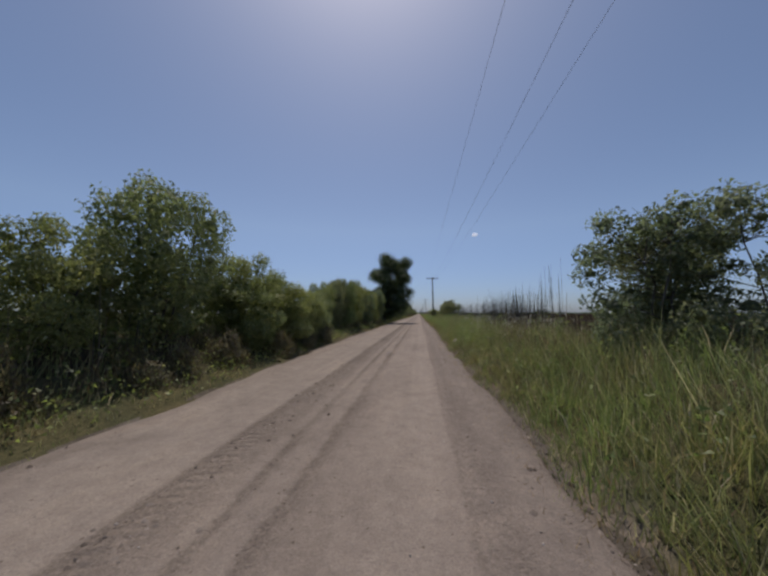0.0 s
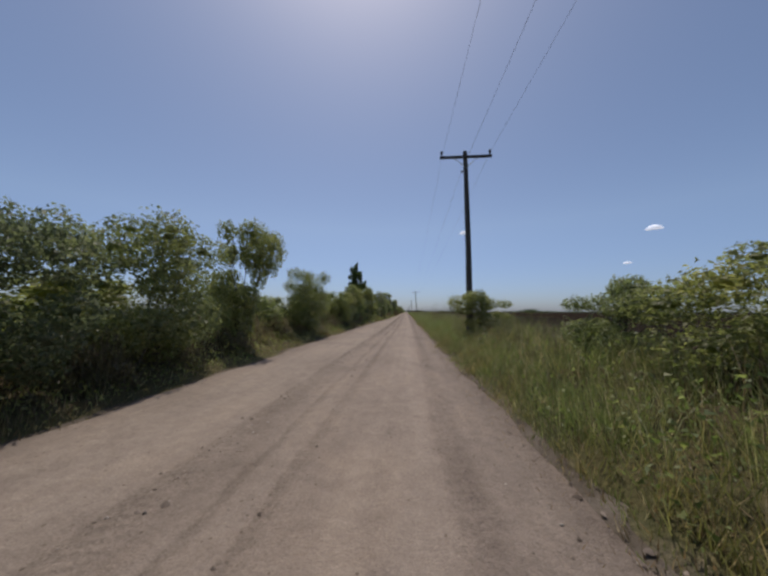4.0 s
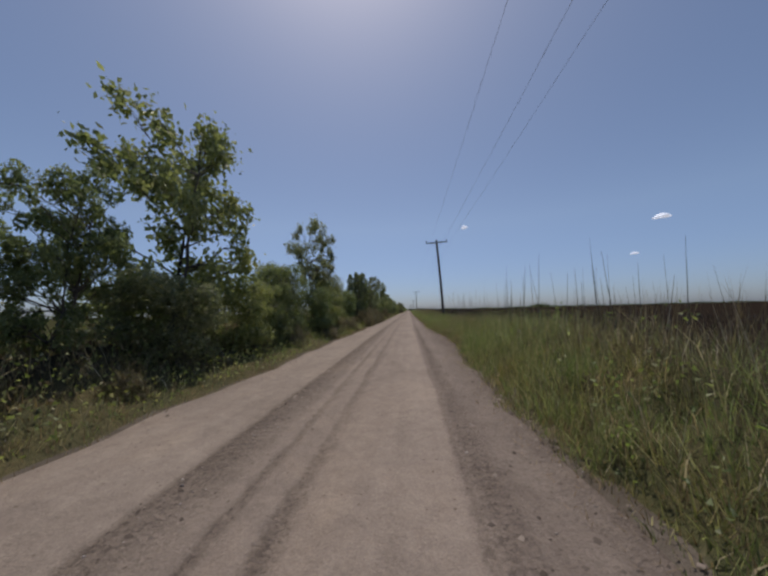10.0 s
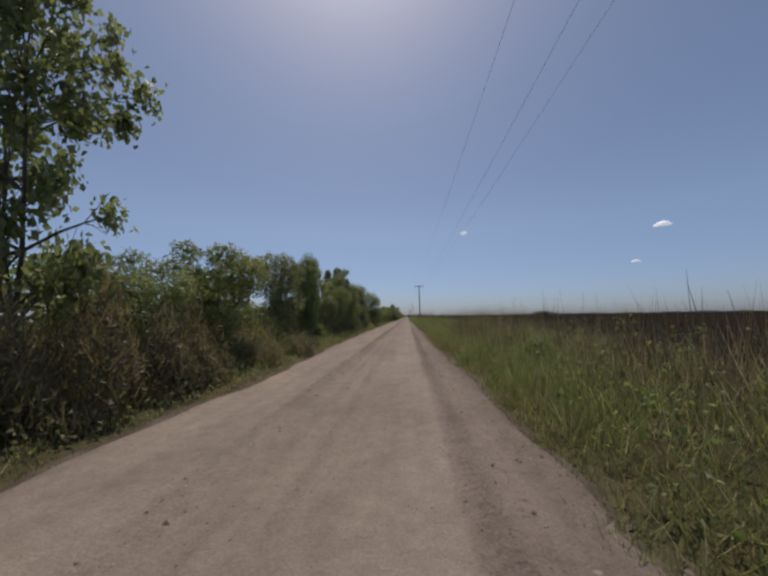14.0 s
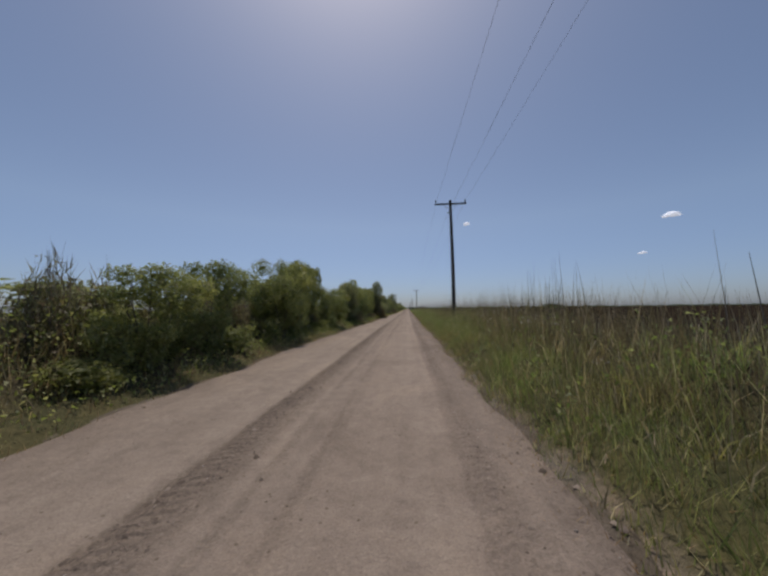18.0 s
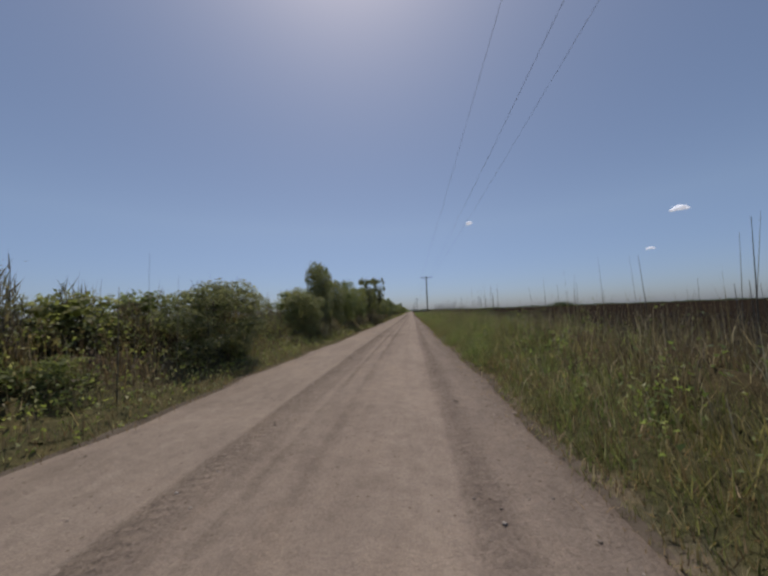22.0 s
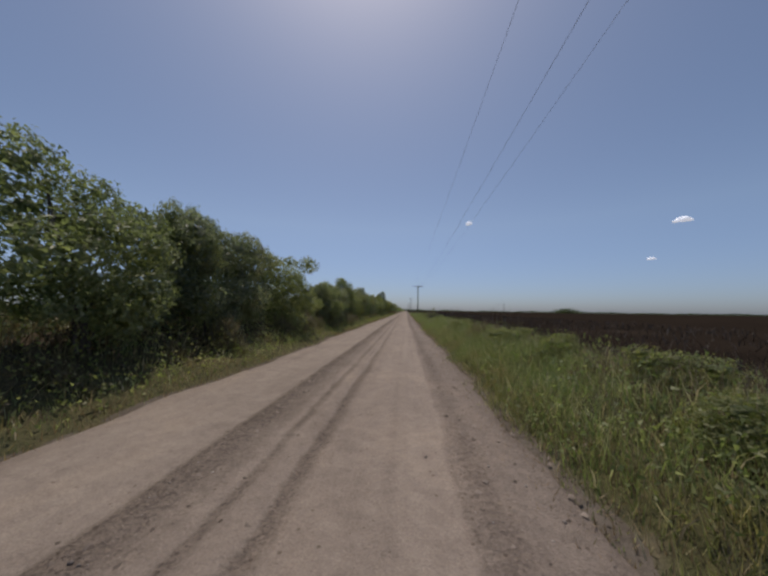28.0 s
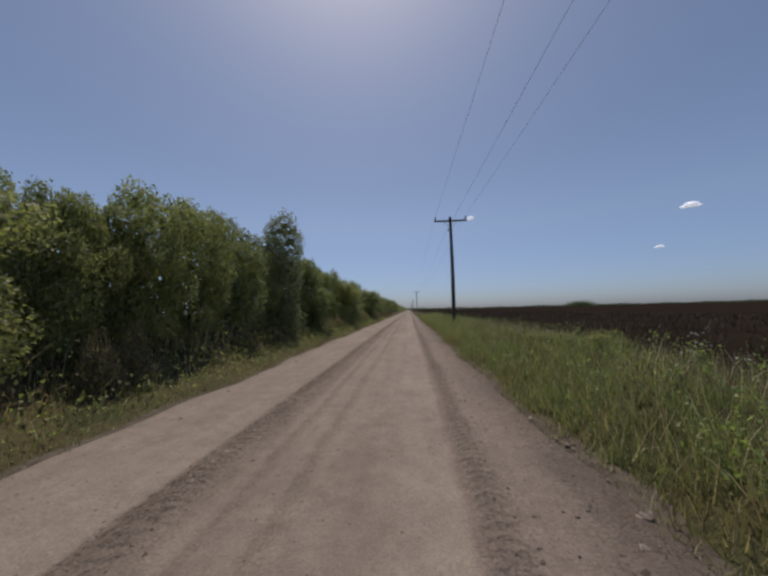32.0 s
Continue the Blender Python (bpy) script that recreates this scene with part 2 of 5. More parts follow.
patch = k.node("ShaderNodeMapRange", From_Min=0.36, From_Max=0.54)
k.link(k.noise(0.5, 4.0, 0.6, (1.2, 0.5, 1)), patch.inputs[0])
west_grit = k.maths("MULTIPLY", bands((-2.3, 0.0), (-2.2, 1.0), (-2.02, 0.85), (-1.85, 0.55), (-1.72, 0.4), (-1.6, 0.0)), wear.outputs[0])
ruts = k.maths("MULTIPLY", bands((-1.54, 0.0), (-1.5, 0.9), (-1.44, 0.7), (-1.36, 0.0), (-1.13, 0.0), (-1.08, 1.0), (-0.99, 0.75), (-0.88, 0.1), (-0.3, 0.0), (-0.2, 0.25), (-0.08, 0.0), (0.38, 0.0), (0.44, 0.45), (0.5, 0.0)),
               k.maths("MULTIPLY", wear.outputs[1], k.maths("MULTIPLY_ADD", patch.outputs[0], 0.6, 0.4)))
tracks = k.maths("MULTIPLY", bands((0.38, 0.0), (0.56, 0.8), (0.7, 0.75), (0.82, 0.35), (1.0, 0.3), (1.2, 0.4), (1.5, 0.5)), k.maths("MULTIPLY_ADD", wear.outputs[2], 0.7, 0.3))
grit = k.maths("MINIMUM", k.maths("ADD", k.maths("ADD", west_grit, ruts), tracks), 1.0)
base = k.ramp(span, (0.0, (0.25, 0.207, 0.172)), (0.1, (0.315, 0.264, 0.224)), (0.2, (0.35, 0.296, 0.252)), (0.39, (0.355, 0.3, 0.255)), (0.5, (0.335, 0.281, 0.238)), (0.62, (0.345, 0.288, 0.244)), (0.72, (0.375, 0.315, 0.268)), (0.765, (0.37, 0.31, 0.264)),
              (0.8, (0.335, 0.281, 0.242)), (0.86, (0.325, 0.273, 0.235)), (0.905, (0.3, 0.252, 0.216)), (0.945, (0.26, 0.216, 0.184)))
base = k.mix(grit, base, k.mix(1.0, base, (0.6, 0.585, 0.58), "MULTIPLY"))
crumb = k.node("ShaderNodeTexVoronoi", Scale=38.0)
k.link(k.coords((1, 0.8, 1)), crumb.inputs["Vector"])
speck = k.ramp(crumb.outputs["Color"], (0.0, (0.5, 0.49, 0.48)), (0.3, (0.85, 0.85, 0.84)), (1.0, (1.22, 1.21, 1.2)))
base = k.mix(k.maths("MULTIPLY_ADD", grit, 0.8, 0.2), base, speck, "MULTIPLY")
dots = k.node("ShaderNodeTexVoronoi", Scale=9.0)
k.link(k.coords(), dots.inputs["Vector"])
dot = k.maths("MULTIPLY", k.maths("LESS_THAN", dots.outputs["Distance"], 0.13), k.maths("GREATER_THAN", k.noise(1.1, 3.0, 0.6), 0.52))
base = k.mix(dot, base, k.mix(1.0, base, (0.62, 0.6, 0.58), "MULTIPLY"))
blotch = k.ramp(k.noise(0.7, 6.0, 0.7, (1, 0.55, 1), 0.6), (0.3, (0.8, 0.79, 0.78)), (0.5, (0.98, 0.98, 0.98)), (0.72, (1.14, 1.12, 1.08)))
mottle = k.ramp(k.noise(5.0, 5.0, 0.7), (0.3, (0.87, 0.86, 0.86)), (0.7, (1.11, 1.11, 1.1)))
grain = k.ramp(k.noise(55, 5.0, 0.75), (0.3, (0.8, 0.79, 0.78)), (0.7, (1.14, 1.14, 1.13)))
streak = k.ramp(k.noise(3.0, 4.0, 0.6, (1, 0.05, 1)), (0.35, (0.93, 0.925, 0.92)), (0.6, (1.03, 1.03, 1.02)))
for wash in (blotch, mottle, grain, streak, (0.83, 0.815, 0.815)):
    base = k.mix(1.0, base, wash, "MULTIPLY")
k.colour(base)
# cleat prints of a tractor tyre on the east shoulder and in the west grit
beside = k.maths("ABSOLUTE", k.maths("ADD", across, -0.62))
prints = k.maths("SINE", k.maths("ADD", k.maths("MULTIPLY_ADD", k.noise(5.0, 3.0), 5.0, k.maths("MULTIPLY", sx.outputs[1], 52.0)), k.maths("MULTIPLY", beside, 26.0)))
east = k.maths("MULTIPLY", k.maths("LESS_THAN", beside, 0.12), wear.outputs[2])
west = k.maths("MULTIPLY", k.maths("LESS_THAN", k.maths("ABSOLUTE", k.maths("ADD", across, 2.02)), 0.12), wear.outputs[0])
prints = k.maths("MULTIPLY", k.maths("MULTIPLY", prints, patch.outputs[0]), k.maths("ADD", east, west))
clods = k.node("ShaderNodeTexVoronoi", Scale=26.0)
stir = k.node("ShaderNodeTexNoise", Scale=9.0, Detail=4.0)
k.link(k.coords(), stir.inputs["Vector"])
k.link(k.mix(0.16, k.coords(), stir.outputs["Color"]), clods.inputs["Vector"])
clod = k.maths("MULTIPLY", k.maths("MULTIPLY", clods.outputs["Distance"], k.maths("MULTIPLY_ADD", grit, 0.95, 0.05)), k.maths("MULTIPLY", k.noise(1.7, 3.0), -2.6))
k.bump(k.maths("ADD", k.maths("ADD", clod, k.maths("MULTIPLY", prints, 0.5)), k.maths("ADD", k.noise(38, 5.0, 0.7), k.maths("MULTIPLY", k.noise(6, 4.0, 0.6), 2.0))), 0.75, 0.025)
ROAD = k.m

# ground: litter and thin grass by the road, dark marsh beyond it
k = Mat("soil_and_litter", 1.0, 0.0)
sx = k.node("ShaderNodeSeparateXYZ")
k.link(k.coords(), sx.inputs[0])
fray = k.maths("MULTIPLY_ADD", k.noise(0.25, 5.0, 0.65), 3.0, -1.5)
far = k.node("ShaderNodeMapRange", From_Min=6.0, From_Max=8.0)
k.link(k.maths("ADD", sx.outputs[0], fray), far.inputs[0])
verge = k.ramp(k.noise(1.6, 6.0, 0.7), (0.3, (0.075, 0.062, 0.047)), (0.5, (0.12, 0.1, 0.08)), (0.7, (0.17, 0.145, 0.12)))
marsh = k.ramp(k.noise(0.12, 8.0, 0.7, (1, 0.6, 1)), (0.3, (0.016, 0.012, 0.0095)), (0.55, (0.026, 0.0195, 0.015)), (0.75, (0.042, 0.032, 0.024)))
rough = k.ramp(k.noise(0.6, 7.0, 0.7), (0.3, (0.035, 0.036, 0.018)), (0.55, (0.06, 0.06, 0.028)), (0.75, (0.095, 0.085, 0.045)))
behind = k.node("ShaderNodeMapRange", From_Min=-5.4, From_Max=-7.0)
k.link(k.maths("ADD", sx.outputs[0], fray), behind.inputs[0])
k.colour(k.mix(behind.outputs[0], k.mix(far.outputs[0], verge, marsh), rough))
k.bump(k.noise(7, 6.0, 0.7), 0.8, 0.06)
SOIL = k.m

k = Mat("pebble", 0.85, 0.2)
info = k.node("ShaderNodeNewGeometry")
k.colour(k.ramp(info.outputs["Random Per Island"], (0.0, (0.13, 0.11, 0.1)), (0.6, (0.26, 0.22, 0.19)), (1.0, (0.42, 0.38, 0.34))))
PEBBLE = k.m
k = Mat("dirt_clod", 1.0, 0.0)
info = k.node("ShaderNodeNewGeometry")
k.colour(k.ramp(info.outputs["Random Per Island"], (0.0, (0.09, 0.072, 0.06)), (0.6, (0.17, 0.14, 0.12)), (1.0, (0.3, 0.25, 0.21))))
CLOD = k.m
k = Mat("cloud_vapour", 1.0, 0.0)
k.colour(k.ramp(k.noise(0.01), (0.3, (0.85, 0.87, 0.9)), (0.7, (0.95, 0.95, 0.95))))
# bluish-white glow stands in for sunlight scattered through the cloud
k.b.inputs["Emission Color"].default_value = (0.8, 0.86, 1.0, 1)
k.b.inputs["Emission Strength"].default_value = 1.0
CLOUD = k.m

# ---- building tools ----


def mesh_np(name, v, f, material, smooth=False):
    """A mesh from an array of points and an array of faces that all have as many corners."""
    me = bpy.data.meshes.new(name)
    v, f = np.asarray(v, np.float32), np.asarray(f, np.int32)
    me.vertices.add(len(v))
    me.vertices.foreach_set("co", v.ravel())
    me.loops.add(f.size)
    me.loops.foreach_set("vertex_index", f.ravel())
    me.polygons.add(len(f))
    me.polygons.foreach_set("loop_start", np.arange(0, f.size, f.shape[1], dtype=np.int32))
    if smooth:
        me.polygons.foreach_set("use_smooth", np.ones(len(f), bool))
    me.update(calc_edges=True)
    me.materials.append(material)
    return me


def part(name, me, parent, label=""):
    ob = new(name, me)
    ob.parent = parent
    return tagged(ob, label)


def join(pieces):
    """Several (points, faces) pairs as one."""
    vs, fs, n = [], [], 0
    for v, f in pieces:
        vs.append(v)
        fs.append(f + n)
        n += len(v)
    return np.concatenate(vs), np.concatenate(fs)


def tube(points, radii, sides=6):
    """A tapered tube of quads along a line, closed at the tip by its taper."""
    p, r = np.asarray(points, float), np.asarray(radii, float)
    d = np.gradient(p, axis=0)
    d /= np.linalg.norm(d, axis=1)[:, None] + 1e-9
    up = np.where(np.abs(d[:, 2:]) > 0.9, [[1.0, 0, 0]], [[0, 0, 1.0]])
    a = np.cross(d, up)
    a /= np.linalg.norm(a, axis=1)[:, None] + 1e-9
    b = np.cross(d, a)
    q = np.linspace(0, 2 * np.pi, sides, endpoint=False)
    v = p[:, None] + r[:, None, None] * (np.cos(q)[None, :, None] * a[:, None] + np.sin(q)[None, :, None] * b[:, None])
    i, j = np.meshgrid(np.arange(len(p) - 1), np.arange(sides), indexing="ij")
    j2 = (j + 1) % sides
    f = np.stack([i * sides + j, i * sides + j2, (i + 1) * sides + j2, (i + 1) * sides + j], -1).reshape(-1, 4)
    return v.reshape(-1, 3), f


def unit(a):
    return a / (np.linalg.norm(a, axis=-1, keepdims=True) + 1e-9)


def leaves(rng, p, size, lift=0.35, slim=0.5):
    """One folded leaf at each point."""
    n = len(p)
    way = unit(rng.normal(size=(n, 3)) + [0, 0, -0.15])
    side = unit(np.cross(way, unit(rng.normal(size=(n, 3)) + [0, 0, lift])))
    normal = np.cross(side, way)
    s = size * rng.uniform(0.6, 1.3, (n, 1))
    mid = p + way * s * 0.45
    v = np.stack([p, mid + side * s * slim * 0.5 + normal * s * 0.1, p + way * s, mid - side * s * slim * 0.5 + normal * s * 0.1], 1)
    return v.reshape(-1, 3), np.arange(4 * n).reshape(-1, 4)


def flecks(rng, p, size, lift=0.35, slim=0.4):
    """One three-cornered leaf at each point, for what lies deep in a crown or is small."""
    n = len(p)
    way = unit(rng.normal(size=(n, 3)))
    side = unit(np.cross(way, unit(rng.normal(size=(n, 3)) + [0, 0, lift])))
    s = size * rng.uniform(0.6, 1.3, (n, 1))
    return np.stack([p - way * s * 0.5, p + way * s * 0.35 + side * s * slim, p + way * s * 0.35 - side * s * slim], 1).reshape(-1, 3), np.arange(3 * n).reshape(-1, 3)


BALL = bmesh.new()
bmesh.ops.create_icosphere(BALL, subdivisions=1, radius=1.0)
BALL_V = np.array([v.co[:] for v in BALL.verts])
BALL_F = np.array([[v.index for v in f.verts] for f in BALL.faces])
BALL.free()


def hidden(p, centres, radius, own, share):
    """Which points lie inside a clump that is not their own."""
    inside = np.zeros(len(p), bool)
    for i, (c, r) in enumerate(zip(centres, radius)):
        inside |= (np.linalg.norm((p - c) / [1, 1, 0.85], axis=1) < share * r) & (own != i)
    return inside


def clumps(rng, centres, radius, share):
    """Dense crumpled foliage deep in each leaf clump, open where clumps meet."""
    n = len(centres)
    v = centres[:, None] + BALL_V[None] * (radius * share)[:, None, None] * rng.uniform(0.5, 1.3, (n, len(BALL_V), 1)) * [1, 1, 0.85]
    f = (np.arange(n)[:, None, None] * len(BALL_V) + BALL_F[None]).reshape(-1, 3)
    v = v.reshape(-1, 3)
    mid = v[f].mean(1)
    keep = ~hidden(mid, centres, radius, np.repeat(np.arange(n), len(BALL_F)), share * 0.7)
    return v, f[keep]


def shell(rng, centres, radius, count, inner=0.62):
    """Leaf points on the outside of a mass of clumps, with the outward way of each."""
    pts, ways = [], []
    have = 0
    weight = radius ** 2 / np.sum(radius ** 2)
    while have < count:
        own = rng.choice(len(centres), count, p=weight)
        d = unit(rng.normal(size=(count, 3)))
        c = centres[own]
        bulge = 1 + 0.22 * np.sin(d[:, :1] * 5 + c[:, :1] * 9) * np.cos(d[:, 1:2] * 4 + c[:, 1:2] * 7)
        p = c + d * radius[own][:, None] * bulge * rng.uniform(inner, 1.1, (count, 1)) * [1, 1, 0.85]
        ok = ~hidden(p, centres, radius, own, 0.72) & (p[:, 2] > 0.08)
        pts.append(p[ok])
        ways.append(d[ok])
        have += ok.sum()
    return np.concatenate(pts)[:count], np.concatenate(ways)[:count]


def facing_leaves(rng, p, out, size, slim=0.55, lift=0.7):
    """One three-cornered leaf at each point, lying loosely along the surface of its clump."""
    n = len(p)
    normal = unit((out + rng.normal(size=(n, 3)) * 0.8) * [1, 1, 1 if lift else 0.45] + [0, 0, lift])
    way = unit(np.cross(normal, rng.normal(size=(n, 3))))
    side = np.cross(normal, way)
    s = size * rng.uniform(0.5, 1.35, (n, 1))
    return np.stack([p - way * s * 0.5, p + way * s * 0.4 + side * s * slim * 0.5, p + way * s * 0.4 - side * s * slim * 0.5], 1).reshape(-1, 3), np.arange(3 * n).reshape(-1, 3)


def spikes(rng, p, height, width, lean=0.8):
    """One straight short blade at each point: a single triangle."""
    n = len(p)
    a, b = rng.uniform(0, 2 * np.pi, n), rng.uniform(0, 2 * np.pi, n)
    lean = lean * rng.uniform(0.05, 1.0, n)
    side = np.stack([np.cos(b), np.sin(b), np.zeros(n)], 1) * width * 0.5
    tip = p + np.stack([np.cos(a) * lean * height, np.sin(a) * lean * height, height], 1)
    return np.stack([p - side, p + side, tip], 1).reshape(-1, 3), np.arange(3 * n).reshape(-1, 3)


def blades(rng, p, height, width, lean=0.35):
    """One bent grass blade at each point: triangles."""
    n = len(p)
    a = rng.uniform(0, 2 * np.pi, n)
    out = np.stack([np.cos(a), np.sin(a), np.zeros(n)], 1)
    b = a + rng.uniform(0.6, 2.5, n)
    side = np.stack([np.cos(b), np.sin(b), np.zeros(n)], 1) * (width * rng.uniform(0.6, 1.3, n))[:, None] * 0.5
    bend = (rng.uniform(0.1, 1.0, n) * lean * height)[:, None]
    hz = np.stack([np.zeros(n), np.zeros(n), height], 1)
    mid = p + hz * 0.55 + out * bend * 0.35
    tip = p + hz * (1 - 0.25 * rng.uniform(0, 1, (n, 1)) * lean) + out * bend
    v = np.stack([p - side, p + side, mid - side * 0.8, mid + side * 0.8, tip], 1)
    base = (np.arange(n) * 5)[:, None, None]
    f = (base + np.array([[0, 1, 3], [0, 3, 2], [2, 3, 4]])[None]).reshape(-1, 3)
    return v.reshape(-1, 3), f


def wave(y, *terms):
    return sum(a * np.sin(y / l + p) for a, l, p in terms)


def left_edge(y):
    slow = np.interp(y, (8, 17, 34, 90, 112, 126, 143, 175, 205, 218, 279, 292, 322, 337, 371, 413, 440, 482), (-4.1, -4.5, -4.5, -4.7, -3.7, -3.75, -3.9, -3.7, -3.65, -4.1, -4.6, -4.2, -4.2, -4.0, -4.1, -3.9, -4.0, -3.95))
    return slow + wave(y, (0.07, 2.3, 0.4), (0.07, 0.9, 2.0), (0.05, 0.37, 1.0))


def right_edge(y):
    slow = np.interp(y, (8, 34, 88, 132, 147, 155, 165, 175, 190, 280, 341, 356, 419, 482), (1.2, 1.45, 1.3, 1.45, 1.5, 1.9, 1.5, 1.38, 1.42, 1.28, 1.42, 1.38, 1.36, 1.6))
    return slow + wave(y, (0.06, 3.9, 0.2), (0.05, 0.83, 1.3), (0.03, 0.31, 0.2))


def growth(y):
    """How tall the verge stands along the east side."""
    return np.interp(y, (0, 34, 60, 88, 112, 130, 150, 165, 175, 190, 211, 262, 280, 300, 341, 356, 380, 405, 420, 440, 455, 463, 482),
                     (1.25, 1.3, 1.2, 1.35, 1.4, 1.3, 1.4, 1.1, 0.8, 1.15, 1.3, 1.35, 1.5, 1.4, 1.3, 1.4, 1.4, 0.85, 0.8, 0.85, 0.7, 0.65, 0.8))


def ease(a):
    a = np.clip(a, 0, 1)
    return a * a * (3 - 2 * a)


def ragged(y):
    """How far the growth keeps back from the edge of the road."""
    return wave(y, (0.12, 0.62, 0.0), (0.11, 0.27, 1.0), (0.08, 0.13, 2.0), (0.12, 2.7, 0.5))


def east_bank(x, y):
    """Top of the matted growth beside the road, to the east."""
    d = x - right_edge(y)
    lumps = 1 + 0.1 * np.sin(y / 0.9 + 2 * np.sin(x * 1.7)) * np.sin(x * 2.3 + y / 2.7) + 0.12 * np.sin(y / 0.33 + x * 3.1)
    h = 0.06 + 0.3 * ease(d / 1.0) + 0.5 * ease((d - 0.6) / 1.9)
    return h * lumps * growth(y) * (1 - 0.85 * ease((x - 4.3) / 2.2)) * ease((d - ragged(y)) / 0.35)


def west_bank(x, y):
    """Top of the matted growth at the foot of the hedge."""
    d = left_edge(y) - x
    lumps = 1 + 0.12 * np.sin(y / 1.1 + 1.5 * np.sin(x * 1.3)) * np.sin(x * 1.9 + y / 3.1) + 0.08 * np.sin(y / 0.41 + x * 2.7)
    h = 0.05 + 0.25 * ease(d / 0.8) + 1.0 * ease((d - 0.8) / 1.5)
    return h * lumps * (1 - 0.7 * ease((d - 4.0) / 2.0)) * ease((d - 0.7 * ragged(y + 3)) / 0.35)


# ---- ground and road ----
xs = np.concatenate([[-4500, -1500, -500, -150, -60], np.arange(-30, -4.4, 1.6), [-4.4, -4.0, 0, 1.1, 1.9], np.arange(2.4, 34, 1.6), [60, 150, 500, 1500, 4500]])
ys = np.concatenate([[-4500, -900, -200, -60], np.arange(-24, 12, 3.0), np.arange(12, 540, 0.8), np.arange(540, 640, 4.0), [700, 850, 1100, 1500, 2200, 3200, 4800]])
gx, gy = np.meshgrid(xs, ys, indexing="ij")
gz = -0.02 + 0.05 * np.sin(gx * 1.3 + gy * 0.21) * np.cos(gy * 0.37) * (np.abs(gx + 1.3) > 3.6) * (np.abs(gx) < 40)
gz = np.where((gx > -4.3) & (gx < 1.7), -0.16, gz)
c = list(xs).index(1.1)
gx[c], gz[c] = right_edge(ys) - 0.12, -0.1
gx[c + 1], gz[c + 1] = right_edge(ys) + 0.14, 0.03
gx[c - 3], gz[c - 3] = left_edge(ys) - 0.16, 0.03
gx[c - 2], gz[c - 2] = left_edge(ys) + 0.12, -0.1
gz = np.where((gx > 6) & (gx < 5000), gz - 0.12, gz)
i, j = np.meshgrid(np.arange(len(xs) - 1), np.arange(len(ys) - 1), indexing="ij")
n = len(ys)
quads = np.stack([i * n + j, (i + 1) * n + j, (i + 1) * n + j + 1, i * n + j + 1], -1).reshape(-1, 4)
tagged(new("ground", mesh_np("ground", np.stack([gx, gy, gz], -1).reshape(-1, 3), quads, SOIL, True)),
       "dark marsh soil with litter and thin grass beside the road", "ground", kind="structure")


def rut(y):
    return -wave(y, (0.06, 23.0, 0.3), (0.04, 9.0, 1.7))


def road_height(x, y):
    """Worn wheel paths, loose ridges of grit between them, a crumbling shoulder."""
    u = x - rut(y)
    z = 0.032 * worn(y, 1) * np.exp(-((u + 2.08) / 0.12) ** 2) + 0.016 * worn(y, 2) * np.exp(-((u + 1.25) / 0.11) ** 2)
    z += 0.02 * worn(y, 3) * np.exp(-((u - 0.78) / 0.16) ** 2) + 0.02 * np.exp(-((u + 3.6) / 0.3) ** 2)
    z -= worn(y, 2) * (0.02 * np.exp(-((u + 1.47) / 0.08) ** 2) + 0.026 * np.exp(-((u + 1.04) / 0.09) ** 2)) + 0.012 * np.exp(-((u - 0.15) / 0.2) ** 2)
    rough = 0.006 * np.sin(x * 17 + 1.3 * np.sin(y * 2.1)) * np.sin(y * 5.3 + x * 3) + 0.005 * np.sin(y * 11 + 4 * np.sin(x * 7))
    return z + rough * np.clip((x + 2.2) / 1.0, 0.4, 1) + 0.05


ux = np.linspace(0, 1, 66)
ys = np.concatenate([np.arange(-12, 530, 0.42), np.arange(530, 800, 6.0), np.arange(800, 3000, 100.0)])
yy = np.repeat(ys[None], len(ux), 0)
lo, hi = left_edge(ys) - 0.1, right_edge(ys) + 0.08
xx = lo[None] + (hi - lo)[None] * ux[:, None]
zz = road_height(xx, yy)
zz = np.where((ux[:, None] < 0.004) | (ux[:, None] > 0.996), 0.025, zz)
i, j = np.meshgrid(np.arange(len(ux) - 1), np.arange(len(ys) - 1), indexing="ij")
n = len(ys)
quads = np.stack([i * n + j, (i + 1) * n + j, (i + 1) * n + j + 1, i * n + j + 1], -1).reshape(-1, 4)
tagged(new("road", mesh_np("road", np.stack([xx, yy, zz], -1).reshape(-1, 3), quads, ROAD, True)),
       "pale sandy dirt road with worn wheel ruts and loose grit", "road", kind="structure")

# ---- utility poles and wires ----


def ring_stack(profile, sides=10):
    """A turned shape from (radius, height) pairs."""
    return tube([(0, 0, z) for r, z in profile], [r for r, z in profile], sides)


def turned(v, axis, at):
    """Points built along z, laid along x or y if asked, then moved."""
    v = v.copy()
    if axis == "x":
        v = v[:, [2, 1, 0]]
    if axis == "y":
        v = v[:, [0, 2, 1]]
    return v + np.array(at)


def plank(name, size, bevel, material):
    bm = bmesh.new()
    bmesh.ops.create_cube(bm, size=1)
    bmesh.ops.scale(bm, vec=size, verts=bm.verts)
    bmesh.ops.bevel(bm, geom=bm.edges[:], offset=bevel, segments=2, affect="EDGES")
    me = bpy.data.meshes.new(name)
    bm.to_mesh(me)
    bm.free()
    me.materials.append(material)
    return me


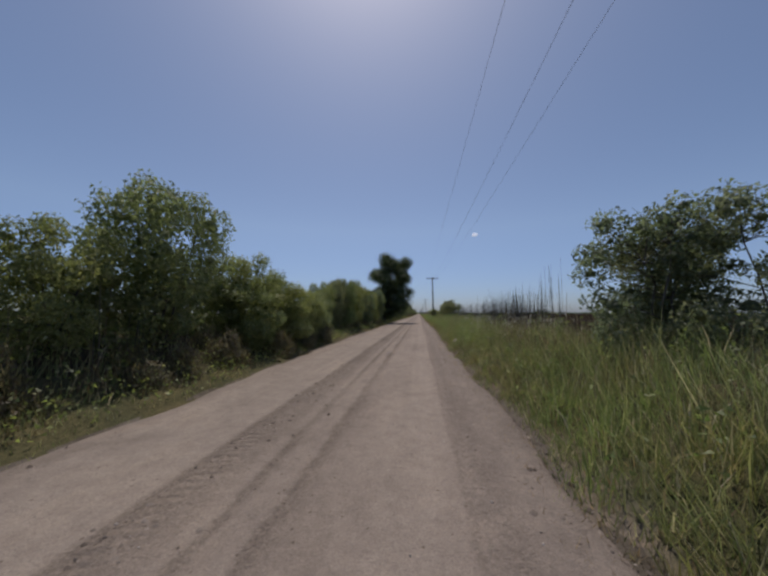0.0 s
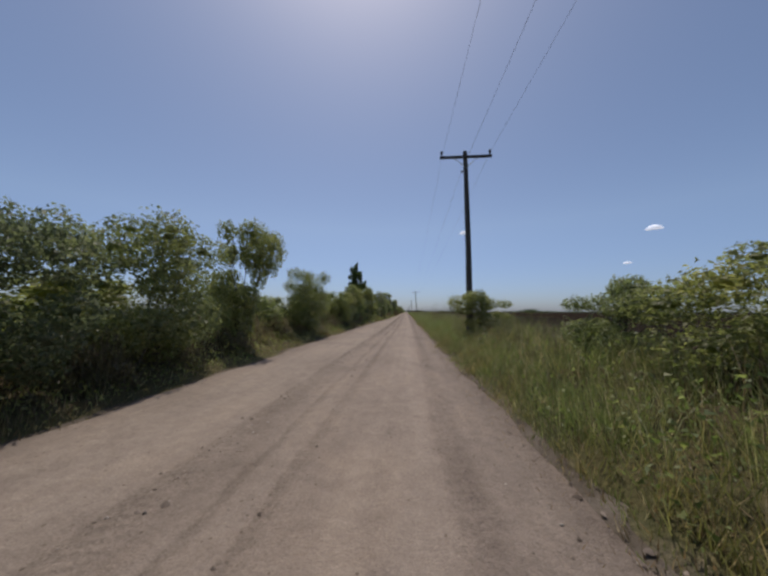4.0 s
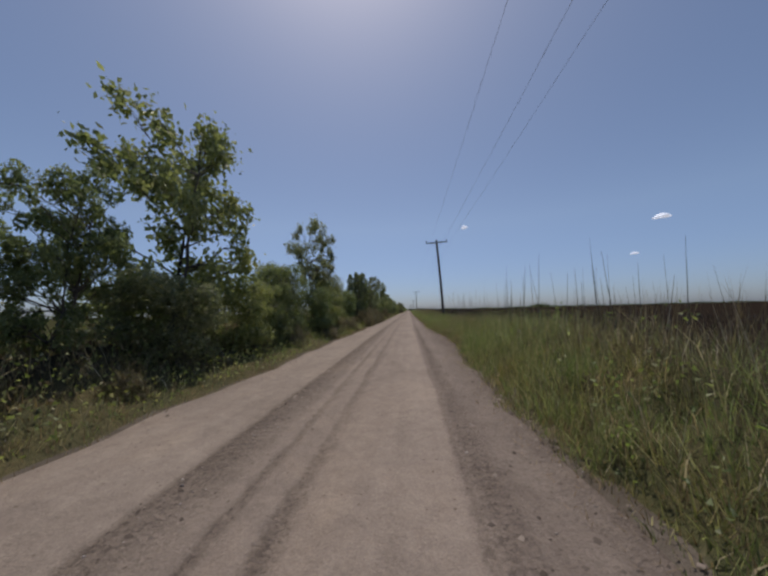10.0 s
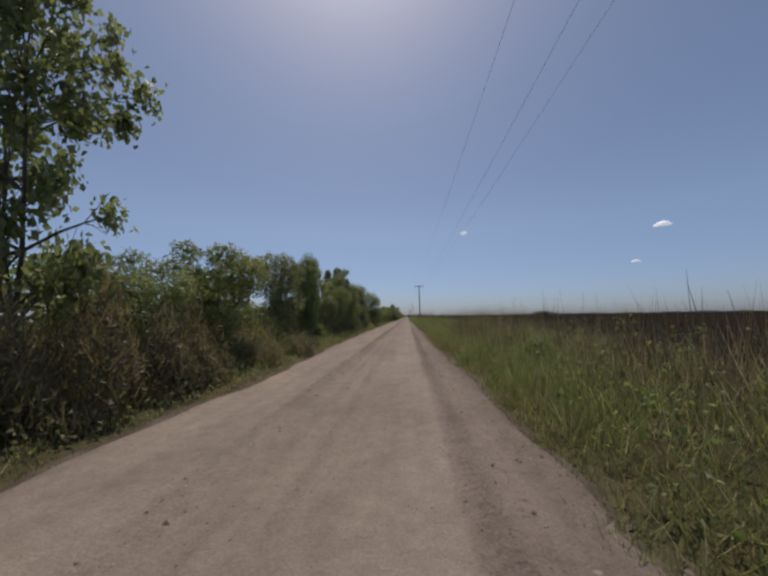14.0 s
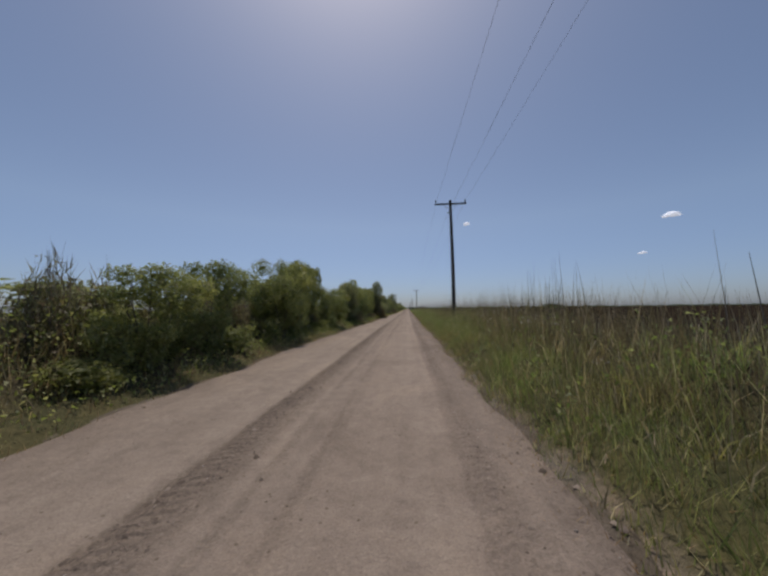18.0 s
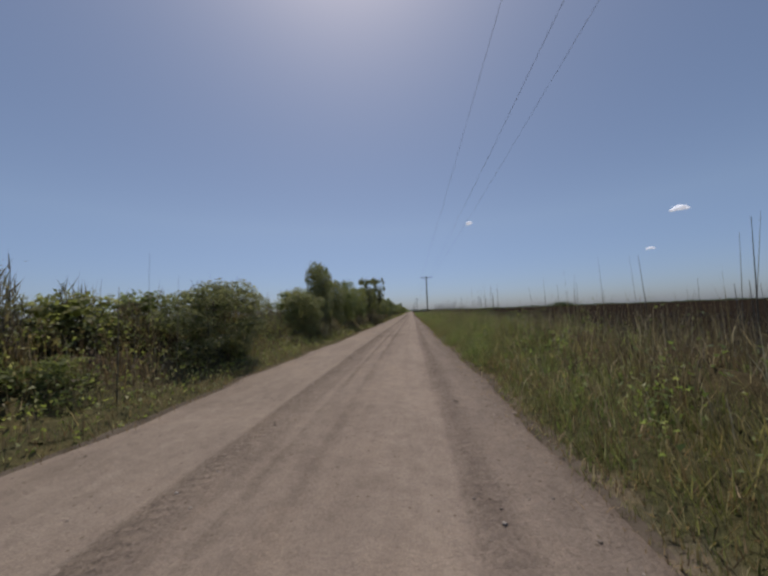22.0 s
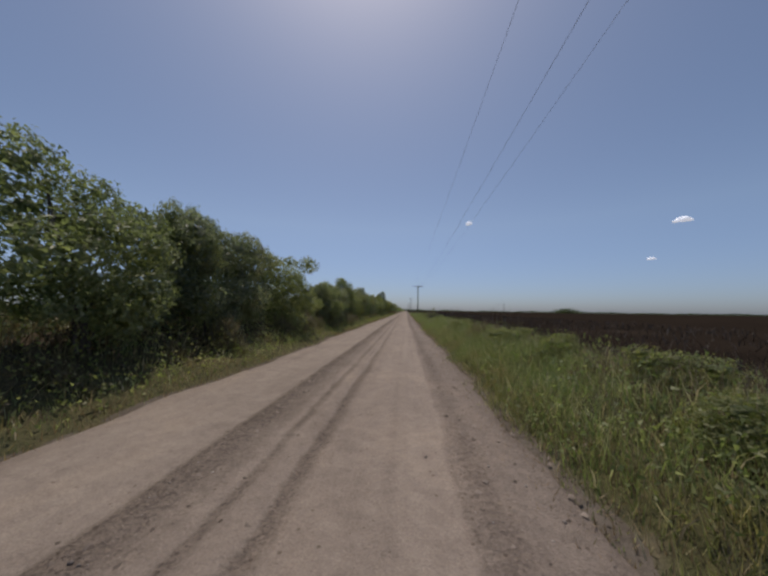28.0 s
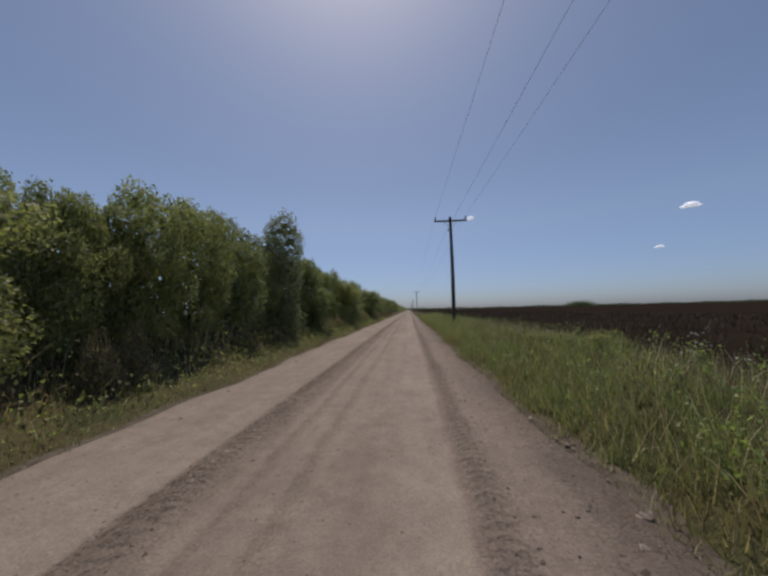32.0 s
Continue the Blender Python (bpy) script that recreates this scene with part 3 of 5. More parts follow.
def utility_pole(x, y, high, lean=0.0, guy=False):
    pole = tagged(new("utility_pole"), "weathered grey wooden utility pole with crossarm standing in tall grass", "utility pole", "poles along the road")
    zs = np.linspace(-0.5, high, 9)
    bow = 0.05 * np.sin(np.linspace(0, 3.1, 9))
    part("shaft", mesh_np("shaft", *tube(np.stack([bow, 0 * zs, zs], 1), np.linspace(0.16, 0.105, 9), 12), POLEWOOD, True), pole)
    cap = ring_stack([(0.105, high - 0.001), (0.1, high + 0.02), (0.06, high + 0.035), (0.001, high + 0.04)], 12)
    part("pole_top", mesh_np("pole_top", *cap, POLEWOOD, True), pole)
    za = high - 0.32
    arm = part("crossarm", plank("crossarm", (2.5, 0.095, 0.12), 0.008, POLEWOOD), pole)
    arm.matrix_basis = pose(0, -0.15, za)
    for s in (-1, 1):
        brace = part("brace", mesh_np("brace", *tube([(s * 0.62, -0.21, za - 0.04), (s * 0.3, -0.2, za - 0.3), (s * 0.02, -0.16, za - 0.55)], [0.016] * 3, 6), STEEL, True), pole, "flat galvanised steel brace")
        v, f = ring_stack([(0.001, 0.0), (0.022, 0.0), (0.022, 0.1), (0.05, 0.1), (0.062, 0.13), (0.045, 0.16), (0.07, 0.175), (0.062, 0.215), (0.035, 0.235), (0.04, 0.262), (0.001, 0.275)])
        part("insulator", mesh_np("insulator", turned(v, "z", (s * 1.16, 0, 0.06)), f, PORCELAIN, True), arm, "dark pin insulator")
    v, f = ring_stack([(0.001, 0.0), (0.045, 0.0), (0.05, 0.03), (0.03, 0.05), (0.05, 0.07), (0.045, 0.1), (0.001, 0.1)])
    part("neutral_clamp", mesh_np("neutral_clamp", turned(v, "x", (-0.22, 0, high - 1.0)), f, PORCELAIN, True), pole, "small spool clamp for the lower wire")
    part("through_bolt", mesh_np("through_bolt", *tube([(0, -0.09, 0), (0, 0.35, 0)], [0.014, 0.014], 6), STEEL, True), arm)
    part("ground_wire", mesh_np("ground_wire", *tube([(-0.13, -0.08, 0), (-0.12, -0.07, high * 0.5), (-0.09, -0.07, high - 1.0)], [0.006] * 3, 5), WIRE, True), pole)
    pole.matrix_basis = pose(x, y, -0.04, 0, lean, 0)
    return pole


POLES = [(3.2, -41.0, 9.5, 0.4), (2.95, 66.6, 9.5, -0.5), (3.95, 173.8, 9.7, -3.2), (3.6, 281.7, 10.3, -0.4), (3.65, 387.7, 9.5, 0.3), (3.4, 496.4, 8.8, 0.2),
         (3.4, 604.0, 9.4, 0.0), (3.4, 712.0, 9.4, 0.4), (3.4, 820.0, 9.4, -0.3), (3.4, 928.0, 9.4, 0.0)]
for x, y, high, lean in POLES:
    utility_pole(x, y, high, lean)
for (xa, ya, ha, _), (xb, yb, hb, _) in zip(POLES[:-1], POLES[1:]):
    for dx, dz, sag in ((-1.16, -0.03, 1.05), (1.16, -0.03, 1.15), (-0.27, -1.02, 1.25)):
        u = np.linspace(0, 1, 33)
        line = np.stack([xa + dx + (xb - xa) * u, ya - 0.1 + (yb - ya) * u, ha + dz + (hb - ha) * u - sag * 4 * u * (1 - u)], 1)
        tagged(new("power_line", mesh_np("power_line", *tube(line, np.full(33, 0.005), 5), WIRE, True)),
               "thin dark overhead wire sagging between two wooden poles", "power line", "wires between the poles")

# ---- trees and shrubs: a few grown forms, each then set out at its own size ----


def limb(rng, a, b, r0, r1, steps=6, sway=0.12):
    """A crooked tapered limb from a to b."""
    u = np.linspace(0, 1, steps)[:, None]
    a, b = np.asarray(a, float), np.asarray(b, float)
    p = a + (b - a) * u
    p[1:-1] += rng.normal(size=(steps - 2, 3)) * sway * np.linalg.norm(b - a) / steps
    p[:, 2] += np.sin(u[:, 0] * np.pi) * 0.06 * np.linalg.norm((b - a)[:2])
    return p, np.linspace(r0, r1, steps)


def grow(name, label, category, seed, leaf, lobes, count, size, low, stems, spread, reach, trunk_r=0.05, slim=0.5, top=0.0, core=0.5, twigs=0, bare=1):
    """A plant 5 m high and about 4 m wide: stems, limbs to each leaf clump, twigs, and a crown of single leaves in uneven clumps."""
    rng = np.random.default_rng(seed)
    ob = tagged(new(name), label, category)
    centres = []
    while len(centres) < lobes:
        c = rng.uniform((-1, -1, 0), (1, 1, 1))
        z = low + (4.75 - low) * c[2]
        wide = spread * (0.55 + 0.45 * np.sin(np.pi * min(1, 0.15 + 0.85 * (1 - c[2]) ** (1 + top))))
        if c[0] ** 2 + c[1] ** 2 < 1:
            centres.append((c[0] * wide, c[1] * wide, z))
    centres = np.array(centres)
    wood, roots = [], []
    for _ in range(stems):
        a = rng.uniform(0, 2 * np.pi)
        foot = np.array([np.cos(a), np.sin(a), 0]) * rng.uniform(0.02, 0.25) * (stems > 1)
        tipc = centres[np.argsort(-centres[:, 2])[rng.integers(0, max(2, lobes // 4))]]
        p, r = limb(rng, foot + [0, 0, -0.1], tipc * [0.7, 0.7, 0.96], trunk_r * rng.uniform(0.7, 1.1), 0.012, 8)
        wood.append(tube(p, r, 6))
        roots.append((p, r))
    for c in centres[::bare]:
        p, r = roots[rng.integers(0, len(roots))]
        q = int(np.clip(np.searchsorted(p[:, 2], c[2] - 0.25 - 0.5 * np.linalg.norm(c[:2])), 1, len(p) - 2))
        lp, lr = limb(rng, p[q], c, r[q] * 0.6, 0.006, 4)
        wood.append(tube(lp, lr, 4))
        for _ in range(twigs):
            e = c + rng.normal(size=3) * reach * 0.55
            wood.append(tube([lp[2], (lp[2] + e) / 2 + rng.normal(size=3) * 0.04, e], [0.009, 0.006, 0.003], 3))
    radius = reach * rng.uniform(0.65, 1.3, lobes)
    part("trunk", mesh_np("trunk", *join(wood), BARK, True), ob)
    if core:
        p, d = shell(rng, centres, radius, count)
        part("crown", mesh_np("crown", *join([facing_leaves(rng, p, d, size, slim, 0.1 if name == "leafy_bush" else 0.25), clumps(rng, centres, radius, core)]), leaf), ob)
    else:
        own = rng.integers(0, lobes, count)
        p = centres[own] + rng.normal(size=(count, 3)) * radius[own][:, None] * 0.5
        part("crown", mesh_np("crown", *leaves(rng, p, size, slim=slim), leaf), ob)
    return ob


def grow_thicket(seed, leaf):
    """Tall weeds grown together, 5 m high and 4 m wide before they are set out: thin stems and upright leaves under an uneven top."""
    rng = np.random.default_rng(seed)
    ob = tagged(new("low_shrub"), "low thicket of brown and green weeds below the hedge", "shrub")
    bumps = rng.uniform(-1.5, 1.5, (9, 2))

    def top(x, y):
        return 4.9 * np.max([np.exp(-((x - a) ** 2 + (y - b) ** 2) / 0.55) * h for (a, b), h in zip(bumps, np.linspace(0.6, 1.0, 9))], axis=0) + 0.3

    n = 5200
    a, r = rng.uniform(0, 2 * np.pi, n), 1.95 * np.sqrt(rng.uniform(0, 1, n))
    x, y = np.cos(a) * r, np.sin(a) * r
    z = top(x, y) * rng.uniform(0.0, 0.95, n) ** 0.7
    p = np.stack([x, y, z], 1)
    stems = []
    for q in rng.choice(n, 14, replace=False):
        e = np.array([x[q], y[q], top(x[q], y[q]) * rng.uniform(0.85, 1.2)])
        stems.append(tube([(0, 0, -0.1), e * [0.5, 0.5, 0.35] + rng.normal(size=3) * 0.05, e], [0.03, 0.022, 0.006], 4))
    part("trunk", mesh_np("trunk", *join(stems), BARK, True), ob)
    q = rng.choice(n, 70, replace=False)
    stalks = spikes(rng, p[q] * [1, 1, 0], top(x[q], y[q]) * rng.uniform(0.8, 1.3, 70), np.full((70, 1), 0.05), 0.12)
    blade = spikes(rng, p, rng.uniform(0.25, 0.8, n), np.full((n, 1), 0.04), 0.6)
    leaf_p = np.repeat(p[::2], 2, 0) + rng.normal(size=(len(p[::2]) * 2, 3)) * 0.12
    part("crown", mesh_np("crown", *join([stalks, blade, facing_leaves(rng, leaf_p, unit(leaf_p - [0, 0, 1.0]), 0.16, 0.4, 0.3)]), leaf), ob)
    return ob


def grow_pine(seed):
    rng = np.random.default_rng(seed)
    ob = tagged(new("pine_tree"), "young pine with dark needle tufts rising above the hedge", "pine tree")
    line, radii = limb(rng, (0, 0, -0.1), (0.15, 0.1, 4.9), 0.09, 0.012, 12, 0.05)
    wood, tufts = [tube(line, radii, 8)], []
    for z in np.arange(1.0, 4.85, 0.36):
        for a in rng.uniform(0, 2 * np.pi, rng.integers(3, 6)):
            ln = (0.22 + 1.5 * np.clip((4.9 - z) / 2.6, 0, 1) ** 0.8) * rng.uniform(0.45, 1.15) * (0.9 if z > 1.8 else 0.6)
            ln = max(ln, 0.2)
            base = np.array([np.interp(z, line[:, 2], line[:, 0]), np.interp(z, line[:, 2], line[:, 1]), z])
            end = base + [np.cos(a) * ln, np.sin(a) * ln, 0.42 * ln + rng.normal() * 0.08]
            lp, lr = limb(rng, base, end, 0.022, 0.006, 5, 0.1)
            wood.append(tube(lp, lr, 5))
            for u in (0.45, 0.62, 0.78, 0.9, 1.0):
                tufts.append(base + (end - base) * u + rng.normal(size=3) * 0.07)
    for z in np.linspace(4.3, 5.0, 6):
        tufts.append(np.array([0.14, 0.1, z]) + rng.normal(size=3) * 0.06)
    tufts = np.repeat(np.array(tufts), 80, 0)
    n = len(tufts)
    way = unit(rng.normal(size=(n, 3)) + [0, 0, 0.75])
    side = unit(np.cross(way, rng.normal(size=(n, 3)))) * 0.013
    ln = rng.uniform(0.18, 0.36, (n, 1))
    v = np.stack([tufts - side, tufts + side, tufts + way * ln], 1).reshape(-1, 3)
    part("trunk", mesh_np("trunk", *join(wood), BARK, True), ob)
    part("crown", mesh_np("crown", v, np.arange(3 * n).reshape(-1, 3), NEEDLE), ob)
    return ob


FORMS = {
    "shrub": [grow("shrub", "dense green roadside shrub with many stems in the hedge", "shrub", 11 + s, (LEAF, LEAF_GREY, LEAF, LEAF)[s], 34, 19000, 0.108, 1.05, 5, 1.6, 0.6, 0.035, 0.6, core=0.3, bare=2) for s in range(4)],
    "broad": [grow("broadleaf_tree", "leafy green broadleaf tree standing in the hedge", "tree", 31 + s, (LEAF, LEAF, LEAF_GREY)[s], 36, 19000, 0.11, 1.45, 3, 1.6, 0.6, 0.06, 0.6, core=0.3, bare=2) for s in range(3)],
    "tall": [grow("broadleaf_tree", "tall leafy broadleaf tree rising above the hedge", "tree", 41 + s, (LEAF, LEAF_GREY)[s], 50, 23000, 0.1, 0.8, 3, 1.6, 0.56, 0.055, 0.6, core=0.3, bare=2) for s in range(2)],
    "open": [grow("thin_tree", "slender tree with pale bare limbs and loose leaf clusters", "tree", 51 + s, (LEAF, LEAF_GREY, LEAF)[s], 84, 16000, 0.115, 1.3, 3, 1.75, 0.29, 0.055, 0.6, 0.1, 0.3, 2, 1) for s in range(3)],
    "airy": [grow("thin_tree", "airy tree with pale limbs and bunched grey-green leaves", "tree", 54 + s, (LEAF_GREY, LEAF)[s], 64, 8000, 0.125, 1.4, 2, 1.7, 0.27, 0.05, 0.65, 0.1, 0, 2, 1) for s in range(2)],
    "lone": [grow("lone_tree", "slender tree with a bare trunk and a round open crown", "tree", 57 + s, LEAF_GREY, 46, 6500, 0.12, 2.3, 1, 1.75, 0.24, 0.075, 0.6, 0.0, 0, 3, 1) for s in range(2)],
    "low": [grow_thicket(91 + s, UNDER) for s in range(4)],
    "backing": [grow("shrub", "shaded green shrub at the back of the hedge", "shrub", 81 + s, LEAF, 26, 3800, 0.19, 0.3, 3, 1.6, 0.76, 0.035, 0.6, bare=6) for s in range(2)],
    "bare": [grow("bare_shrub", "leafless grey shrub of fine twigs at the edge of the marsh", "shrub", 97, LEAF_GREY, 40, 160, 0.08, 0.8, 6, 1.7, 0.5, 0.03, 0.5, core=0, twigs=5)],
    "sapling": [grow("sapling", "slender grey-green sapling with loose small leaves in the verge", "sapling", 61 + s, LEAF_GREY, 50, 10000, 0.11, 1.0, 3, 1.6, 0.46, 0.04, 0.6, 0.1, 0.34, 2) for s in range(2)],
    "bush": [grow("leafy_bush", "small bright green bush growing among the roadside grass", "bush", 65 + s, LEAF_BRIGHT, 22, 6500, 0.17, 0.5, 5, 1.5, 0.85, 0.05, 0.5, core=0.45, bare=2) for s in range(2)],
    "pine": [grow_pine(71)],
}
for forms in FORMS.values():
    for ob in forms:
        ob.matrix_basis = pose(0, -30, 0)
TURN = random.Random(5)
USED = set()


def plant(form, x, y, high, wide):
    """Sets out one plant of a form with its height and width; a very wide one is two that grow together."""
    if wide > 4.0 and form not in ("lone", "airy"):
        plant(form, x + 0.3, y - wide * 0.27, high * 0.93, wide * 0.6)
        y, wide = y + wide * 0.25, wide * 0.62
    if high > 5.2 and form in ("broad", "shrub"):
        form = "tall"
    TURN.seed(round(100 * x) + round(1000 * y))
    ob = FORMS[form][TURN.randrange(len(FORMS[form]))]
    if ob.name in USED:
        ob = copy_thing(ob, pose(0, 0, 0))
    else:
        USED.add(ob.name)
    wide = max(wide * (1.0 if form in ("open", "airy") else 1.7 if form == "pine" else GROWTH), 0.4 * high)
    deep = min(wide, (2.5 if high < 5.4 else 3.4) if -10 < x < -5 else wide)
    ob.matrix_basis = pose(x, y, -0.04, 0, 0, TURN.choice((0, 180)) + TURN.uniform(-20, 20)) @ Matrix.Diagonal((deep / 4, wide / 4, high / (5.25 if form == "tall" else 4.98), 1))
    return ob


GROWTH = 1.32
# the hedge along the west side
plant("broad", -6.3, 4.5, 3.2, 1.6)
plant("broad", -6.3, 6.8, 4.7, 3.2)
plant("shrub", -5.8, 9.8, 3.6, 1.8)
plant("shrub", -5.8, 12.1, 3.1, 1.8)
plant("shrub", -5.8, 15.8, 2.3, 3.2)
plant("broad", -6.3, 18.0, 3.3, 1.2)
plant("broad", -6.3, 19.1, 3.2, 1.2)
plant("broad", -6.3, 19.9, 3.6, 1.1)
plant("broad", -6.3, 22.1, 4.2, 1.3)
plant("broad", -6.3, 23.4, 4.5, 1.5)
plant("shrub", -5.8, 23.6, 4.1, 1.6)
plant("shrub", -5.8, 25.8, 4.4, 1.9)
plant("broad", -6.3, 27.6, 4.4, 2.0)
plant("broad", -6.3, 30.4, 4.4, 2.7)
plant("shrub", -5.8, 32.2, 4.1, 2.1)
plant("shrub", -5.8, 34.1, 4.2, 1.7)
plant("shrub", -5.8, 37.1, 3.8, 2.0)
plant("shrub", -5.8, 40.1, 4.7, 2.3)
plant("shrub", -5.8, 41.1, 4.3, 3.4)
plant("shrub", -5.8, 55.6, 3.1, 2.1)
plant("shrub", -5.8, 58.3, 3.7, 3.1)
plant("shrub", -5.8, 62.3, 4.7, 2.4)
plant("shrub", -5.8, 69.5, 3.9, 3.4)
plant("shrub", -5.8, 78.3, 3.3, 1.7)
plant("shrub", -5.8, 79.8, 3.3, 1.8)
plant("shrub", -5.8, 82.7, 4.2, 2.8)
plant("shrub", -5.8, 85.3, 4.0, 0.6)
plant("broad", -6.3, 85.3, 4.2, 1.2)
plant("pine", -6.5, 89.0, 7.6, 4.3)
plant("broad", -6.3, 94.9, 5.6, 3.6)
plant("airy", -6.2, 100.7, 3.8, 2.2)
plant("shrub", -5.8, 101.5, 3.0, 1.7)
plant("open", -6.2, 104.9, 4.7, 2.7)
plant("shrub", -5.8, 109.9, 2.7, 2.7)
plant("broad", -5.7, 116.1, 6.0, 2.9)
plant("shrub", -5.4, 114.0, 3.4, 2.0)
plant("shrub", -5.3, 117.6, 4.4, 1.8)
plant("shrub", -5.8, 123.7, 3.1, 1.7)
plant("shrub", -5.8, 125.1, 2.9, 1.9)
plant("shrub", -5.8, 127.2, 2.8, 1.4)
plant("shrub", -5.8, 128.0, 2.9, 1.2)
plant("broad", -6.3, 130.8, 4.8, 3.6)
plant("broad", -6.3, 133.0, 4.9, 1.9)
plant("shrub", -5.8, 134.2, 4.5, 2.3)
plant("airy", -6.5, 146.6, 7.7, 6.1)
plant("broad", -6.3, 152.1, 4.0, 1.8)
plant("shrub", -5.8, 152.2, 3.9, 3.0)
plant("lone", -6.3, 158.8, 7.8, 5.2)
plant("broad", -6.3, 161.9, 4.7, 2.9)
plant("shrub", -6.2, 168.0, 3.6, 2.6)
plant("open", -5.6, 171.5, 5.9, 2.6)
plant("broad", -6.8, 171.6, 3.7, 2.4)
plant("open", -5.6, 173.6, 6.0, 2.2)
plant("broad", -6.8, 174.4, 3.7, 2.2)
plant("open", -5.9, 175.6, 5.2, 2.2)
plant("open", -5.7, 177.8, 5.2, 2.4)
plant("shrub", -5.6, 179.6, 4.3, 2.4)
plant("lone", -5.3, 183.4, 6.9, 1.9)
plant("shrub", -5.5, 183.0, 4.2, 2.2)
plant("broad", -6.3, 187.0, 5.3, 3.5)
plant("shrub", -5.8, 185.6, 3.3, 2.2)
plant("shrub", -5.9, 188.7, 3.4, 2.0)
plant("shrub", -5.8, 190.8, 4.0, 2.0)
plant("shrub", -6.0, 193.4, 3.9, 2.2)
plant("broad", -6.3, 196.5, 5.1, 3.4)
plant("airy", -5.7, 199.6, 7.4, 3.6)
plant("shrub", -6.1, 202.0, 3.1, 2.2)
plant("shrub", -5.8, 204.6, 3.8, 3.5)
plant("broad", -6.3, 210.6, 5.0, 2.9)
plant("broad", -6.2, 214.1, 5.5, 1.9)
plant("broad", -6.3, 215.3, 5.2, 1.2)
plant("shrub", -5.9, 217.5, 3.2, 1.5)
plant("broad", -6.0, 219.7, 4.2, 2.0)
plant("broad", -6.1, 221.8, 4.9, 2.2)
plant("broad", -6.0, 225.0, 5.0, 2.2)
plant("broad", -6.3, 223.2, 5.6, 3.2)
plant("open", -6.5, 224.1, 6.3, 3.3)
plant("shrub", -5.8, 227.3, 3.3, 2.4)
plant("broad", -6.3, 234.1, 5.8, 6.0)
plant("shrub", -5.8, 245.8, 5.5, 4.0)
plant("shrub", -5.8, 251.6, 3.4, 1.0)
plant("shrub", -5.8, 253.1, 3.0, 2.1)
plant("shrub", -5.8, 254.9, 3.0, 2.3)
plant("shrub", -5.8, 263.6, 2.6, 2.2)
plant("shrub", -5.8, 265.8, 3.0, 2.2)
plant("shrub", -5.8, 270.9, 3.8, 2.5)
plant("broad", -6.2, 273.1, 4.2, 1.9)
plant("broad", -6.2, 275.3, 4.2, 1.3)
plant("open", -6.3, 276.8, 4.4, 1.2)
plant("shrub", -5.8, 278.7, 3.0, 1.3)
plant("shrub", -5.8, 281.0, 3.2, 2.1)
plant("shrub", -5.8, 286.8, 4.1, 2.6)
plant("broad", -5.9, 288.9, 4.5, 2.2)
plant("broad", -6.1, 291.9, 3.9, 1.8)
plant("shrub", -5.9, 294.1, 4.0, 2.2)
plant("broad", -6.3, 302.9, 4.6, 2.6)
plant("broad", -5.4, 309.1, 6.4, 2.5)
plant("low", -5.0, 308.0, 3.0, 2.4)
plant("shrub", -6.0, 311.6, 4.2, 2.4)
plant("shrub", -5.4, 309.8, 3.6, 2.2)
plant("broad", -6.7, 307.7, 3.7, 1.7)
plant("open", -6.2, 304.6, 4.9, 1.2)
plant("shrub", -5.8, 316.6, 3.1, 2.3)
plant("shrub", -5.8, 325.4, 2.7, 3.0)
plant("shrub", -5.8, 333.0, 2.9, 2.2)
plant("broad", -6.3, 337.1, 5.4, 1.8)
plant("airy", -6.3, 338.1, 5.0, 1.9)
plant("broad", -6.3, 340.4, 4.3, 2.1)
plant("shrub", -5.8, 343.0, 4.4, 2.7)
plant("shrub", -5.8, 347.7, 4.1, 2.5)
plant("lone", -5.4, 354.0, 6.0, 2.4)
plant("broad", -6.2, 358.0, 4.9, 2.2)
plant("lone", -5.0, 361.6, 6.9, 2.4)
plant("broad", -6.3, 366.7, 4.8, 3.4)
plant("shrub", -6.1, 369.6, 3.1, 2.2)
plant("shrub", -5.8, 371.9, 3.7, 2.8)
plant("shrub", -5.8, 380.3, 4.1, 4.6)
plant("shrub", -5.8, 381.3, 4.4, 3.5)
plant("shrub", -5.8, 388.8, 4.8, 3.5)
plant("shrub", -5.8, 399.5, 4.9, 3.6)
plant("shrub", -5.8, 407.3, 2.5, 3.1)
plant("shrub", -5.8, 410.7, 3.0, 2.5)
plant("broad", -6.3, 417.1, 4.5, 6.1)
plant("broad", -6.3, 418.4, 4.6, 1.2)
plant("broad", -6.3, 421.2, 4.6, 2.8)
plant("shrub", -5.8, 424.4, 4.1, 3.6)
plant("shrub", -5.9, 433.3, 3.7, 5.4)
plant("broad", -6.3, 441.2, 4.8, 2.3)
plant("broad", -6.3, 443.7, 4.0, 1.9)
plant("broad", -6.3, 448.1, 4.1, 3.0)
plant("broad", -6.3, 451.2, 4.8, 2.9)
plant("shrub", -6.0, 459.8, 4.2, 2.8)
plant("broad", -6.3, 464.9, 4.0, 2.9)
plant("broad", -6.3, 469.4, 4.5, 3.7)
plant("shrub", -5.8, 473.9, 3.4, 4.1)
plant("broad", -6.3, 477.1, 4.0, 1.0)
plant("broad", -6.3, 477.6, 3.8, 1.4)
plant("broad", -6.3, 478.4, 3.9, 1.2)
plant("broad", -6.3, 479.2, 4.6, 2.0)
plant("broad", -6.3, 480.8, 4.7, 1.7)
